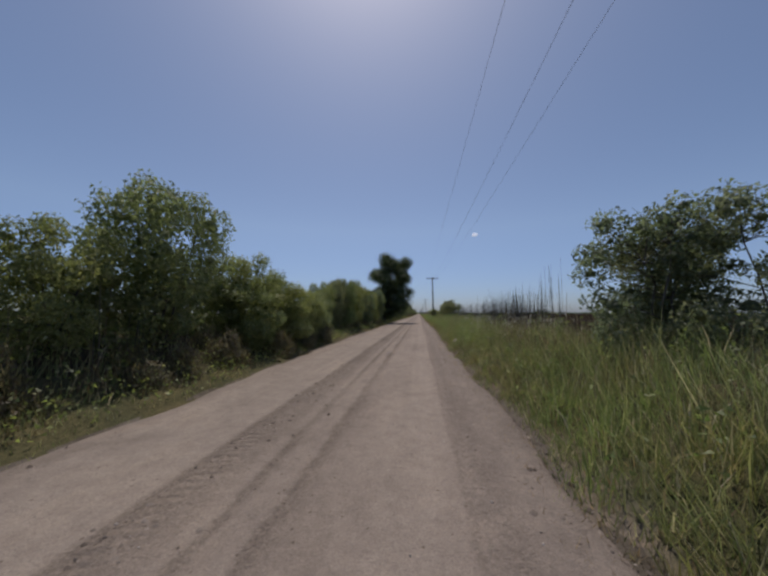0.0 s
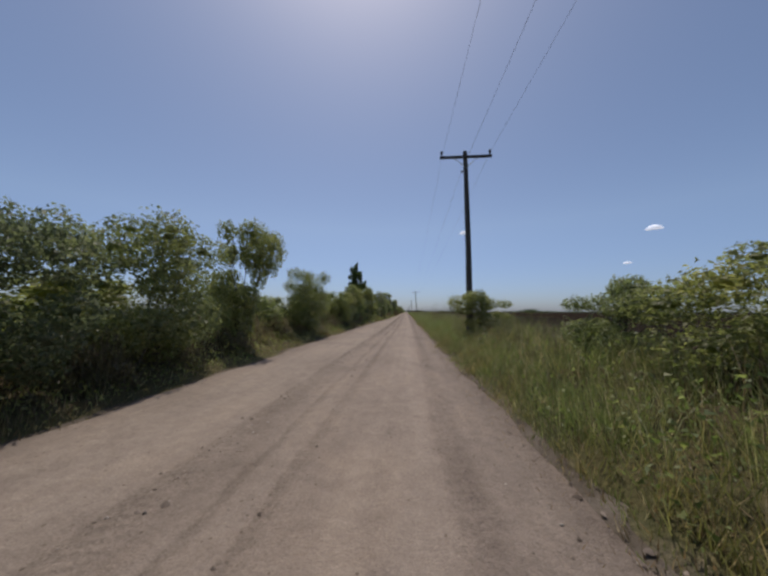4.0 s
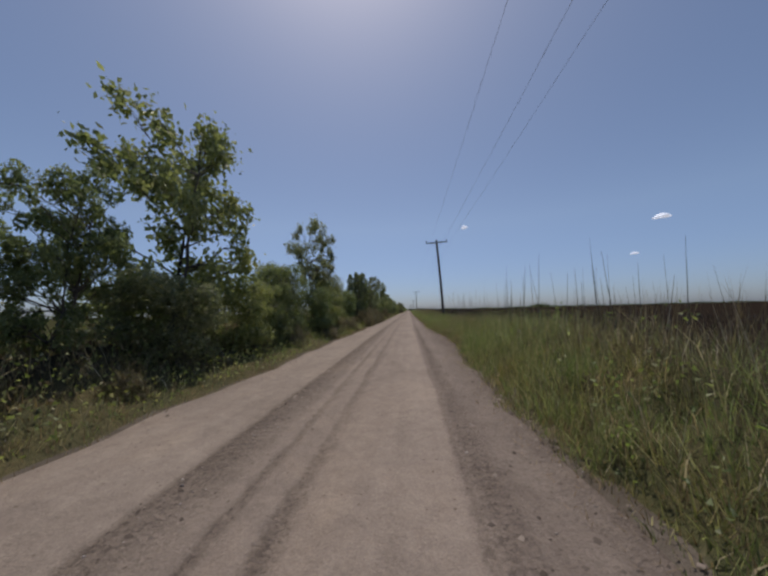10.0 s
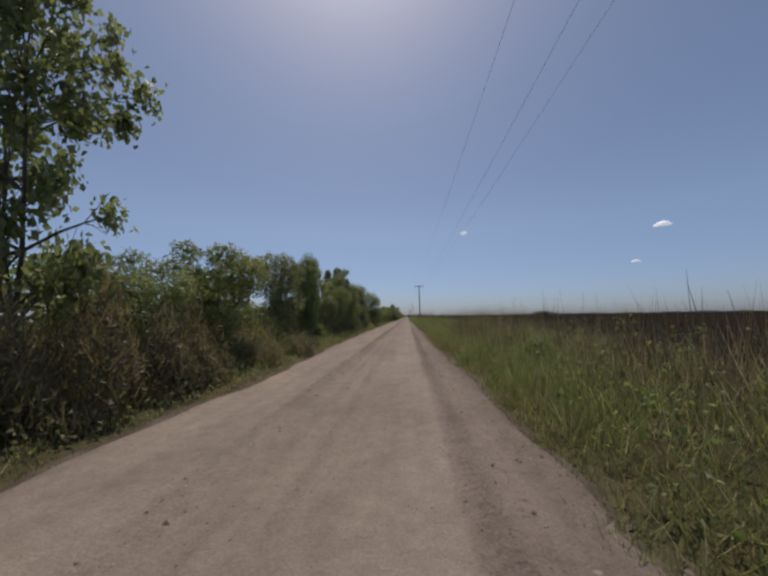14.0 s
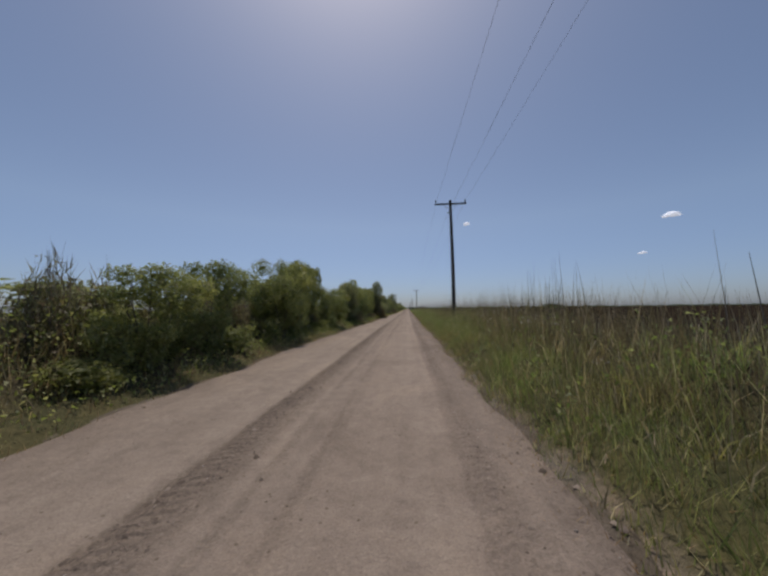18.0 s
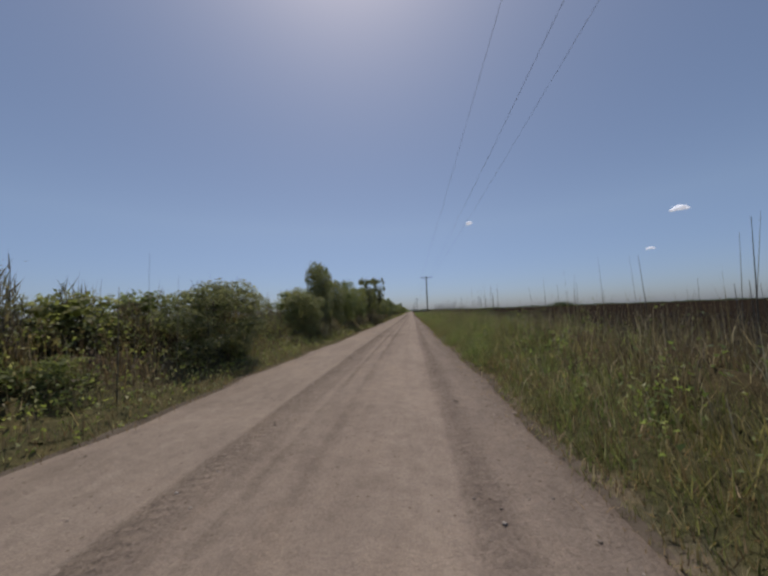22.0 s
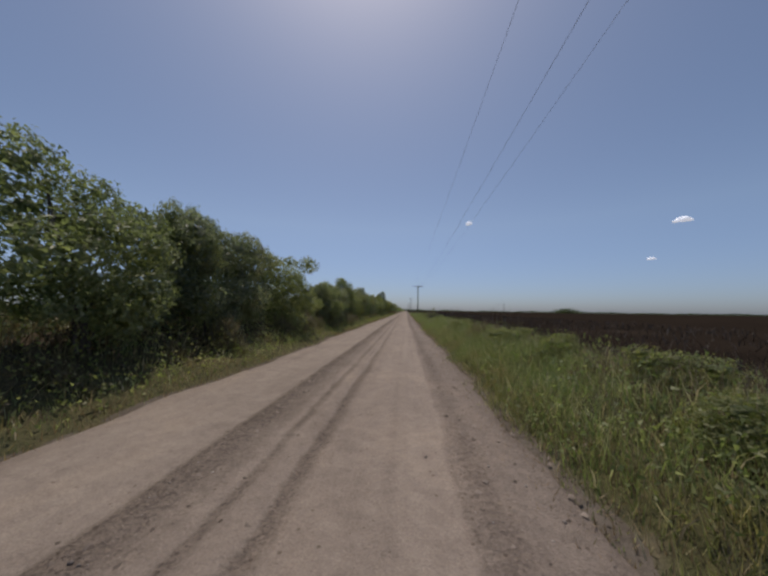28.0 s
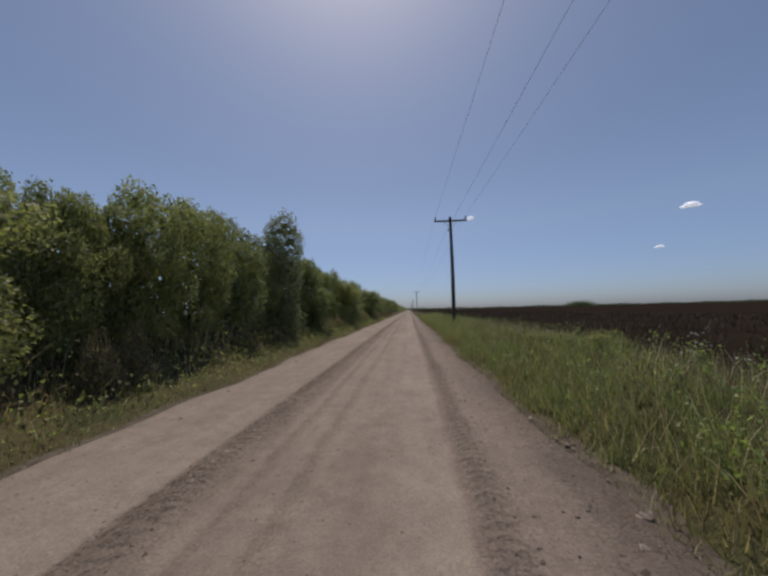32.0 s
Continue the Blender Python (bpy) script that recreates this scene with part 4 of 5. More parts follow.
plant("broad", -6.3, 482.9, 5.1, 2.3)
plant("broad", -6.3, 486.8, 6.4, 2.6)
plant("shrub", -5.8, 490.7, 4.6, 2.7)
plant("shrub", -5.8, 499.9, 4.1, 4.8)
plant("shrub", -5.8, 517.3, 4.4, 5.7)
plant("shrub", -5.6, 156.1, 3.0, 2.3)
plant("shrub", -5.7, 158.7, 3.1, 2.3)
plant("broad", -6.0, 160.6, 3.9, 2.5)
plant("open", -6.5, 143.4, 4.5, 2.3)
plant("shrub", -5.7, 145.3, 2.7, 2.3)
plant("shrub", -5.7, 148.1, 2.7, 2.3)
plant("shrub", -5.7, 150.6, 2.9, 2.3)
plant("shrub", -5.8, 9.6, 2.7, 2.5)
plant("shrub", -5.6, 12.1, 2.8, 2.5)
plant("shrub", -5.7, 14.7, 2.7, 2.5)
plant("shrub", -6.0, 445.9, 3.3, 2.1)
plant("shrub", -6.2, 454.6, 3.6, 2.3)
plant("shrub", -6.2, 457.1, 3.5, 2.3)
plant("shrub", -6.2, 113.1, 2.6, 2.5)
plant("broad", -6.0, 296.7, 4.4, 2.3)
plant("broad", -6.0, 300.1, 4.2, 2.1)
plant("broad", -6.0, 430.5, 3.4, 1.5)
plant("broad", -6.2, 428.3, 2.7, 1.2)
plant("shrub", -6.3, 90.6, 3.4, 2.2)
plant("shrub", -6.2, 92.8, 3.3, 2.0)
plant("broad", -5.9, 95.9, 4.9, 2.4)
plant("shrub", -6.3, 351.4, 2.8, 2.4)
plant("shrub", -6.4, 354.6, 2.9, 2.4)
plant("shrub", -6.3, 357.2, 3.2, 2.2)
plant("shrub", -6.2, 359.9, 3.3, 2.0)
plant("low", -5.3, 352.6, 2.2, 2.2)
plant("low", -5.4, 356.0, 2.3, 2.2)
plant("low", -5.4, 199.5, 2.4, 2.4)
plant("low", -5.4, 201.6, 2.2, 2.4)
for y in (168.8, 170.4, 172.2, 174.5, 176.6, 179.0, 181.2, 183.0):
    plant("low", -4.9, y, 2.0 + 0.3 * math.sin(y), 2.0)
# saplings and bushes on the east side
plant("sapling", 4.6, 6.6, 4.0, 2.6)
plant("shrub", 5.6, 7.6, 3.4, 2.0)
plant("sapling", 5.6, 5.4, 3.6, 2.2)
plant("sapling", 4.7, 46.2, 3.4, 2.6)
plant("sapling", 5.4, 47.6, 3.1, 2.2)
plant("shrub", 4.5, 51.0, 3.2, 1.8)
plant("sapling", 4.6, 50.2, 3.9, 1.9)
plant("shrub", 4.5, 53.2, 3.1, 1.8)
plant("shrub", 4.7, 56.0, 2.5, 2.4)
plant("shrub", 4.4, 58.5, 2.3, 1.8)
plant("shrub", 3.4, 66.0, 2.5, 2.2)
plant("bare", 8.0, 104.4, 2.7, 2.2)
plant("low", 3.5, 424.2, 1.3, 1.2)
plant("low", 3.7, 451.6, 1.7, 1.6)
plant("bush", 4.3, 461.9, 1.35, 1.5)
plant("bush", 4.3, 461.0, 1.4, 1.3)
slim = plant("sapling", 4.7, 461.75, 2.15, 0.6)
slim.matrix_basis = slim.matrix_basis @ Matrix.Diagonal((0.4, 0.4, 1, 1))

weedy = random.Random(14)
for y0, y1, n in ((40, 60, 16), (176, 215, 9), (286, 296, 3), (404, 440, 15), (440, 490, 12)):
    for _ in range(n):
        plant("bush", weedy.uniform(3.2, 4.7), weedy.uniform(y0, y1), weedy.uniform(0.7, 1.15), weedy.uniform(0.7, 1.3))

# a second, lower row behind closes the hedge
back = random.Random(9)
y = 2.0
while y < 560:
    plant("backing", -back.uniform(7.2, 8.2), y, back.uniform(2.2, 3.3), back.uniform(3.2, 4.6))
    y += back.uniform(3.4, 5.2)
y = 3.0
while y < 560:
    if any(a < y < b for a, b in ((97, 110), (212, 222), (258, 287), (318, 331))):
        plant("bush", -back.uniform(5.8, 6.5), y, back.uniform(0.8, 1.3), back.uniform(0.9, 1.5))
        plant("low", -back.uniform(6.8, 7.6), y + 0.8, back.uniform(2.2, 3.0), back.uniform(1.8, 2.6))
    elif not 44 < y < 54:
        plant("low", left_edge(y) - back.uniform(1.3, 1.9) - 0.3 * (y > 400), y, back.uniform(0.8, 1.7), back.uniform(1.3, 2.1))
    y += back.uniform(1.7, 3.0)
y = 485.0
while y < 620:
    plant("shrub" if y < 508 else "backing", -back.uniform(6.4, 7.4), y, back.uniform(3.8, 5.2), back.uniform(2.6, 4.0))
    y += back.uniform(2.6, 4.5)

# ---- the great oak over the road ----
rng = np.random.default_rng(3)
oak = tagged(new("oak_tree"), "large dark live oak leaning over the road with hanging moss", "tree")
wood = []
main, mr = limb(rng, (0, 0, -0.2), (0.5, 0.2, 4.2), 0.38, 0.24, 8, 0.1)
wood.append(tube(main, mr, 12))
lobes = []
for q in range(74):
    a, z = rng.uniform(0, 2 * np.pi), rng.uniform(1.5, 10.1)
    r = 3.1 * np.sqrt(max(0.08, 1 - ((z - 6.2) / 5.0) ** 2)) * rng.uniform(0.35, 1.0)
    lobes.append((1.35 + np.cos(a) * r, np.sin(a) * r * (0.75 if z > 6.5 else 1.0), z))
for c in lobes:
    q = rng.integers(3, 8)
    p, r = limb(rng, main[q], c, 0.1 * rng.uniform(0.6, 1.3), 0.02, 7, 0.2)
    wood.append(tube(p, r, 6))
part("trunk", mesh_np("trunk", *join(wood), BARK, True), oak)
lobes = np.array(lobes)
wide = rng.uniform(0.8, 1.25, len(lobes))
p, d = shell(rng, lobes, wide, 62000)
part("crown", mesh_np("crown", *join([facing_leaves(rng, p, d, 0.135, 0.55, 0.25), clumps(rng, lobes, wide, 0.6)]), LEAF_OAK), oak)
strand = mesh_np("hanging_moss", *tube([(0, 0, 0), (0.03, 0.02, -0.3), (-0.02, 0, -0.62), (0.03, -0.01, -0.95)], [0.03, 0.055, 0.035, 0.004], 5), MOSS)
for c in lobes[::2]:
    hang = part("hanging_moss", strand, oak, "grey hanging moss")
    hang.matrix_basis = pose(*(np.array(c) + rng.normal(size=3) * 0.25), 0, 0, rng.uniform(0, 360)) @ Matrix.Diagonal((1, 1, rng.uniform(0.5, 1.2), 1))
oak.matrix_basis = pose(-5.9, 49.9, -0.05) @ Matrix.Diagonal((1.08, 1.1, 1.12, 1))
plant("broad", -8.2, 48.0, 5.4, 4.2)
plant("shrub", -7.4, 46.0, 3.6, 2.6)
plant("shrub", -6.9, 50.5, 4.6, 3.4)

# ---- low growth: what nobody could count ----


def stuff(name, pieces, material, label, category):
    tagged(new(name, mesh_np(name, *pieces, material)), label, category, kind="stuff")


def strip(rng, n, y0, y1, x0, x1, edge=None, power=1.0):
    """Points strewn along the road, at distances x0 to x1 from an edge."""
    y = rng.uniform(y0, y1, n)
    d = x0 + (x1 - x0) * rng.uniform(0, 1, n) ** power
    x = d if edge is None else edge(y) + d
    return np.stack([x, y, np.full(n, -0.05)], 1)


def patchy(p, a=0.5, b=0.28, seed=0.0):
    """Slow uneven growth from 0 to 1 along the verge."""
    s = np.sin(p[:, 1] / 2.9 + seed + np.sin(p[:, 0] * 1.1)) + 0.8 * np.sin(p[:, 1] / 0.83 + p[:, 0] * 1.9 + seed) + 0.7 * np.sin(p[:, 1] / 11.0 + 2 * seed)
    return np.clip(0.5 + 0.25 * s, 0, 1)


rng = np.random.default_rng(21)
END = 530


def tufts(rng, n, each, y0, y1, x0, x1, edge, power, loose=0.06):
    """Points in small bunches."""
    p = np.repeat(strip(rng, n, y0, y1, x0, x1, edge, power), each, 0)
    p[:, :2] += rng.normal(size=(len(p), 2)) * loose
    return p


def bank(name, edge, height, far, material, label):
    """The dense lower growth as one crumpled sheet; blades and weeds stand on it."""
    xs = np.concatenate([np.arange(0, 1.6, 0.1), np.arange(1.6, abs(far), 0.2)])
    ys = np.concatenate([np.arange(-6, END, 0.3), np.arange(END, 900, 3.0)])
    gx = np.where(far > 0, 1, -1) * (xs[:, None] - 0.08) + edge(ys)[None]
    gy = np.repeat(ys[None], len(xs), 0)
    gx, gy = gx + rng.normal(size=gx.shape) * 0.03, gy + rng.normal(size=gx.shape) * 0.05
    h = height(gx, gy)
    gz = h * rng.uniform(0.45, 0.85, gx.shape) - 0.02
    gz[0], gz[-1] = -0.15, -0.3
    i, j = np.meshgrid(np.arange(len(xs) - 1), np.arange(len(ys) - 1), indexing="ij")
    n = len(ys)
    quads = np.stack([i * n + j, (i + 1) * n + j, (i + 1) * n + j + 1, i * n + j + 1], -1).reshape(-1, 4)
    stuff(name, (np.stack([gx, gy, gz], -1).reshape(-1, 3), quads), material, label, "grass")


def on_bank(p, height, sink):
    p = p.copy()
    bare = (np.hypot(p[:, 0] - 1.78, p[:, 1] - 15.4) < 0.2) | ((np.abs(p[:, 0] - 1.62) < 0.16) & (np.abs(p[:, 1] - 15.1) < 0.3))
    p[bare, 0] += 0.75 * (rng.uniform(0, 1, bare.sum()) < 0.6)
    h = height(p[:, 0], p[:, 1])
    p[:, 2] = np.maximum(h * sink - 0.03, 0.0)
    return p, h


# east verge: green in front, browner weeds towards the marsh
bank("matted_grass", right_edge, east_bank, 6.0, EAST_MAT, "thick mat of green and straw grass covering the roadside verge")
def brown(y):
    """How far dead brown growth takes over at the back of the verge."""
    return np.interp(y, (0, 60, 75, 95, 108, 170, 178, 192, 215, 222, 255, 260, 278, 286, 360, 368, 392, 400, 448, 456, 468, 476), (0.2, 0.2, 0.5, 0.5, 0.2, 0.2, 0.7, 1, 1, 0.3, 0.5, 1, 1, 0.4, 0.3, 0.7, 0.7, 0.1, 0.1, 0.8, 0.8, 0.3))


def tussock(p, seed=0.0):
    """Close lumps of growth, from 0 in the gaps to 1 on the crowns."""
    a = np.sin(p[:, 1] * 3.1 + 1.7 * np.sin(p[:, 0] * 2.3 + seed) + seed) * np.sin(p[:, 0] * 3.7 + 1.3 * np.sin(p[:, 1] * 1.9 + seed))
    b = np.sin(p[:, 1] * 8.3 + 2.0 * np.sin(p[:, 0] * 5.1) + seed) * np.sin(p[:, 0] * 9.1 + 1.5 * np.sin(p[:, 1] * 6.7))
    return np.clip(0.5 + 0.38 * a + 0.22 * b, 0, 1)


p = strip(rng, 950000, 1, END, -0.15, 2.6, right_edge, 1.45)
d = p[:, 0] - right_edge(p[:, 1])
lump = tussock(p)
cut = rng.uniform(0, 1, len(p)) < np.clip(0.06 + (d + 0.02 - 0.6 * ragged(p[:, 1])) * 2.5, 0, 1) * np.clip((2.75 - 1.0 * brown(p[:, 1]) + 0.6 * patchy(p, seed=8.0) - d) / 0.7, 0.1, 1) * (0.35 + 0.65 * lump)
p, d, lump = p[cut], d[cut], lump[cut]
p, h = on_bank(p, east_bank, 0.4)
hgt = (0.07 + 0.22 * ease(d / 0.6) + 0.5 * h) * (0.35 + 0.6 * patchy(p, seed=0.4) + 0.55 * lump) * rng.uniform(0.45, 1.3, len(p))
stuff("verge_grass", spikes(rng, p, hgt, np.full((len(p), 1), 0.0135), 0.85), GRASS, "dense green grass with straw blades on the roadside verge", "grass")
p = strip(rng, 60000, 1, END, -0.3, 0.8, right_edge, 1.0)
d = p[:, 0] - right_edge(p[:, 1])
p, h = on_bank(p, east_bank, 1.0)
p[:, 2] += 0.02
stuff("straw_litter", spikes(rng, p, rng.uniform(0.02, 0.1, len(p)), np.full((len(p), 1), 0.012), 2.0), DRY, "flattened dead straw and litter at the edge of the road", "litter")
p = tufts(rng, 7500, 8, 1, END, 0.15, 3.2, right_edge, 1.2, 0.06)
d = p[:, 0] - right_edge(p[:, 1])
p, h = on_bank(p, east_bank, 0.75)
hgt = (0.14 + 0.27 * ease(d / 1.0)) * (0.4 + 0.9 * patchy(p, seed=1.0)) * rng.uniform(0.5, 1.2, len(p))
stuff("tall_grass", blades(rng, p, hgt, np.full(len(p), 0.012), 1.1), GRASS, "taller bent grass blades standing in the verge", "grass")
p = tufts(rng, 36000, 6, 1, END, 1.0, 4.9, right_edge, 0.95, 0.1)
d = p[:, 0] - right_edge(p[:, 1])
p, h = on_bank(p, east_bank, 0.5)
hgt = (0.3 + 0.42 * ease((d - 0.8) / 1.2)) * (0.3 + 0.7 * patchy(p, seed=4.0) + 0.5 * tussock(p, 2.0)) * rng.uniform(0.4, 1.25, len(p)) * growth(p[:, 1]) * (0.9 + 0.35 * brown(p[:, 1]))
stuff("brown_weeds", spikes(rng, p, hgt, np.full((len(p), 1), 0.015), 0.45), BROWN, "brown weeds and dead grass between the verge and the marsh", "weeds")
# leafy weeds: upright plants with leaves up their stems, thick in some stretches
p = strip(rng, 16000, 1, END, 0.35, 3.9, right_edge, 1.15)
lush = np.interp(p[:, 1], (0, 20, 42, 62, 80, 96, 120, 170, 200, 215, 290, 330, 400, 412, 470, 530), (0.5, 0.9, 1.0, 0.8, 0.5, 0.8, 0.35, 0.3, 0.5, 0.3, 0.35, 0.5, 0.6, 1.0, 1.0, 0.8))
p = p[rng.uniform(0, 1, len(p)) < lush * (0.25 + 0.95 * patchy(p, seed=2.2))]
p, h = on_bank(p, east_bank, 0.7)
tall = rng.uniform(0.25, 0.75, len(p)) * (0.6 + 0.5 * growth(p[:, 1]))
q, tall = np.repeat(p, 22, 0), np.repeat(tall, 22)
up = rng.uniform(0.15, 1.0, len(q))
q += np.stack([rng.normal(size=len(q)) * 0.09, rng.normal(size=len(q)) * 0.09, up * tall], 1)
stuff("verge_weeds", facing_leaves(rng, q, unit(rng.normal(size=q.shape) + [0, 0, 0.8]), 0.062, 0.5, 0.3), WEED, "leafy green weeds standing among the verge grass", "weeds")
# small pale flowers in two stretches
p = np.concatenate([strip(rng, 420, 9, 30, 1.6, 3.8, right_edge), strip(rng, 90, 258, 276, 0.9, 3.2, right_edge), strip(rng, 60, 92, 108, 0.5, 2.6, right_edge), strip(rng, 90, 470, 490, 1.0, 3.0, right_edge)])
p = p[patchy(p, seed=3.3) > 0.42]
p, h = on_bank(p, east_bank, 1.0)
q = np.repeat(p + np.stack([0 * h, 0 * h, rng.uniform(0.1, 0.4, len(p))], 1), 7, 0)
q += rng.normal(size=q.shape) * [0.05, 0.05, 0.02]
stuff("pale_flowers", flecks(rng, q, 0.035, 1.5, 0.4), PETAL, "small pale flower heads above the verge grass", "flowers")
p = strip(rng, 150000, 1, END, -0.22, 0.8, right_edge, 1.0)
d = p[:, 0] - right_edge(p[:, 1])
p, h = on_bank(p, east_bank, 0.5)
keep = patchy(p, seed=9.0) + rng.uniform(-0.3, 0.3, len(p)) > 0.38
stuff("dead_stubble", spikes(rng, p[keep], (rng.uniform(0.03, 0.2, len(p)) * np.clip(0.35 + d * 1.6, 0.2, 1) + 0.5 * h)[keep], np.full((keep.sum(), 1), 0.011), 0.7), DRY, "brown dead grass stubble along the edge of the road", "grass")
p = strip(rng, 40000, 1, END, 0.1, 4.2, right_edge, 1.3)
p, h = on_bank(p, east_bank, 0.6)
stuff("straw_stems", blades(rng, p, (0.15 + 0.55 * h) * rng.uniform(0.5, 1.3, len(p)), np.full(len(p), 0.014), 0.8), STRAW, "pale dry straw stems bent over in the verge grass", "straw")
# west verge
p = strip(rng, 60000, 1, END, -0.65, 0.12, left_edge, 1.0)
p, h = on_bank(p, west_bank, 0.5)
keep = patchy(p, seed=2.0) + rng.uniform(-0.3, 0.3, len(p)) > 0.38
stuff("dead_stubble", spikes(rng, p[keep], (rng.uniform(0.03, 0.14, len(p)) + 0.6 * h)[keep], np.full((keep.sum(), 1), 0.013), 0.7), DRY, "brown dead grass stubble on the hedge side of the road", "grass")
p = strip(rng, 8000, 1, END, -3.0, -0.3, left_edge, 1.0)
p, h = on_bank(p, west_bank, 0.6)
stuff("straw_stems", blades(rng, p, (0.15 + 0.55 * h) * rng.uniform(0.5, 1.3, len(p)), np.full(len(p), 0.014), 1.1), STRAW, "pale dry straw stems bent over before the hedge", "straw")
bank("matted_grass", left_edge, west_bank, -5.0, WEST_MAT, "thick mat of grass and brown undergrowth at the foot of the hedge")
p = strip(rng, 190000, 1, END, -2.2, 0.12, left_edge, 1.0)
d = left_edge(p[:, 1]) - p[:, 0]
cut = rng.uniform(0, 1, len(p)) < np.clip(0.1 + (d + 0.1 - 0.6 * ragged(p[:, 1])) * 2.6, 0, 1)
p, d = p[cut], d[cut]
p, h = on_bank(p, west_bank, 0.45)
hgt = (0.04 + 0.07 * ease(d / 0.7) + 0.4 * h) * (0.5 + 0.75 * patchy(p, seed=0.9)) * rng.uniform(0.5, 1.3, len(p))
stuff("verge_grass", spikes(rng, p, hgt, np.full((len(p), 1), 0.012), 0.75), GRASS, "dense green grass between the road and the hedge", "grass")
p = strip(rng, 130000, 1, END, -2.4, -0.3, left_edge, 1.0)
d = left_edge(p[:, 1]) - p[:, 0]
p, h = on_bank(p, west_bank, 1.0)
p[:, 2] += rng.uniform(-0.05, 0.5, len(p)) * np.clip(h * 2, 0.1, 1)
stuff("verge_weeds", flecks(rng, p, 0.075, 0.9, 0.28), WEED, "green weeds in front of the hedge", "weeds")
p = tufts(rng, 14000, 6, 1, END, -3.6, -0.7, left_edge, 1.0, 0.12)
d = left_edge(p[:, 1]) - p[:, 0]
p, h = on_bank(p, west_bank, 0.75)
hgt = (0.12 + 0.6 * ease((d - 0.6) / 1.3)) * (0.35 + 0.9 * patchy(p, seed=5.0)) * rng.uniform(0.4, 1.15, len(p))
stuff("dry_hedge_grass", spikes(rng, p, hgt, np.full((len(p), 1), 0.02), 0.6), BROWN, "tall dead brown grass along the foot of the hedge", "grass")
p = strip(rng, 80000, 1, END, -4.4, -1.2, left_edge, 1.0)
d = left_edge(p[:, 1]) - p[:, 0]
p, h = on_bank(p, west_bank, 0.9)
p[:, 2] += rng.uniform(0.0, 1.0, len(p)) ** 1.5 * 1.1 * ease((d - 1.0) / 1.4) * (0.3 + 0.9 * patchy(p, seed=6.0))
stuff("undergrowth", flecks(rng, p, 0.11, 0.4, 0.25), UNDER, "dark brown and green undergrowth beneath the hedge", "undergrowth")

# marsh grass out in the field
n = 44000
p = np.stack([5.6 + 34 * rng.uniform(0, 1, n) ** 2.6, rng.uniform(1, 640, n), np.full(n, -0.2)], 1)
stuff("marsh_grass", spikes(rng, p, rng.uniform(0.25, 0.65, n), 0.02 + 0.003 * p[:, :1], 0.9), FIELDMAT, "dark brown marsh grass at the edge of the open field", "grass")


def reeds(rng, n, y0, y1, x0, x1, low, high):
    out = []
    each = rng.integers(0, max(2, n // 7), n)
    px = rng.uniform(x0, x1, n)[each] + rng.normal(0, 0.35, n)
    py = rng.uniform(y0, y1, n)[each] + rng.normal(0, 0.8, n)
    for x, y, h, a, b, r in zip(px, py, rng.uniform(low, high, n), rng.normal(0, 0.05, n), rng.normal(0, 0.05, n), rng.uniform(0.007, 0.016, n)):
        out.append(tube([(x, y, -0.1), (x + a * h * 0.4, y + b * h * 0.4, h * 0.5), (x + a * h, y + b * h, h)], [r, r * 0.8, r * 0.25], 3))
    return out


rng = np.random.default_rng(33)
canes = []
for n, y0, y1, low, high in ((230, 12, 24, 1.8, 2.9), (150, 22, 38, 1.7, 2.8), (6, 11, 16, 2.8, 3.6), (26, 34, 44, 1.6, 2.8), (60, 76, 100, 1.7, 3.3), (20, 100, 128, 1.5, 2.9), (60, 140, 172, 1.6, 3.4), (22, 172, 205, 1.5, 2.6),
                             (40, 205, 255, 1.5, 2.6), (60, 262, 292, 1.7, 3.4), (55, 296, 345, 1.6, 3.2), (150, 345, 388, 1.7, 3.0), (6, 395, 430, 1.5, 2.2), (14, 430, 470, 1.5, 2.4)):
    canes += reeds(rng, n * 2, y0, y1, 4.2, 6.6, low, high)
stuff("dead_reeds", join(canes), STALK, "bare dead reed stalks standing above the verge grass", "reeds")
canes = []
for n, y0, y1, low, high in ((60, 88, 100, 1.4, 2.6), (70, 232, 262, 1.8, 3.6), (90, 296, 330, 1.6, 3.2), (60, 366, 390, 1.6, 3.0), (40, 2, 12, 1.4, 2.4)):
    canes += reeds(rng, n, y0, y1, -7.4, -5.6, low, high)
stuff("dead_reeds", join(canes), STALK, "bare dead reed stalks at the front of the hedge", "reeds")

# crumbled clods along the ruts and the shoulder
p = np.concatenate([strip(rng, 20000, 1, 520, -0.7, 0.2, right_edge, 0.6), strip(rng, 24000, 1, 520, -2.25, -1.75, rut, 1.4), strip(rng, 4000, 1, 520, -1.6, -1.0, rut),
                    strip(rng, 15000, 1, 520, 0.48, 0.95, rut), strip(rng, 2500, 1, 520, -0.1, 0.5, left_edge)])
strong = np.where(np.abs(p[:, 0] + 2.0) < 0.4, worn(p[:, 1], 1), np.where(np.abs(p[:, 0] - 0.7) < 0.35, worn(p[:, 1], 3), np.where(np.abs(p[:, 0] + 1.3) < 0.4, worn(p[:, 1], 2), 0.8)))
p = p[rng.uniform(0, 1, len(p)) < strong]
p[:, 0] += rng.normal(size=len(p)) * 0.04
p = p[patchy(p, seed=7.0) > 0.3]
p[:, 2] = road_height(p[:, 0], p[:, 1]) - 0.004
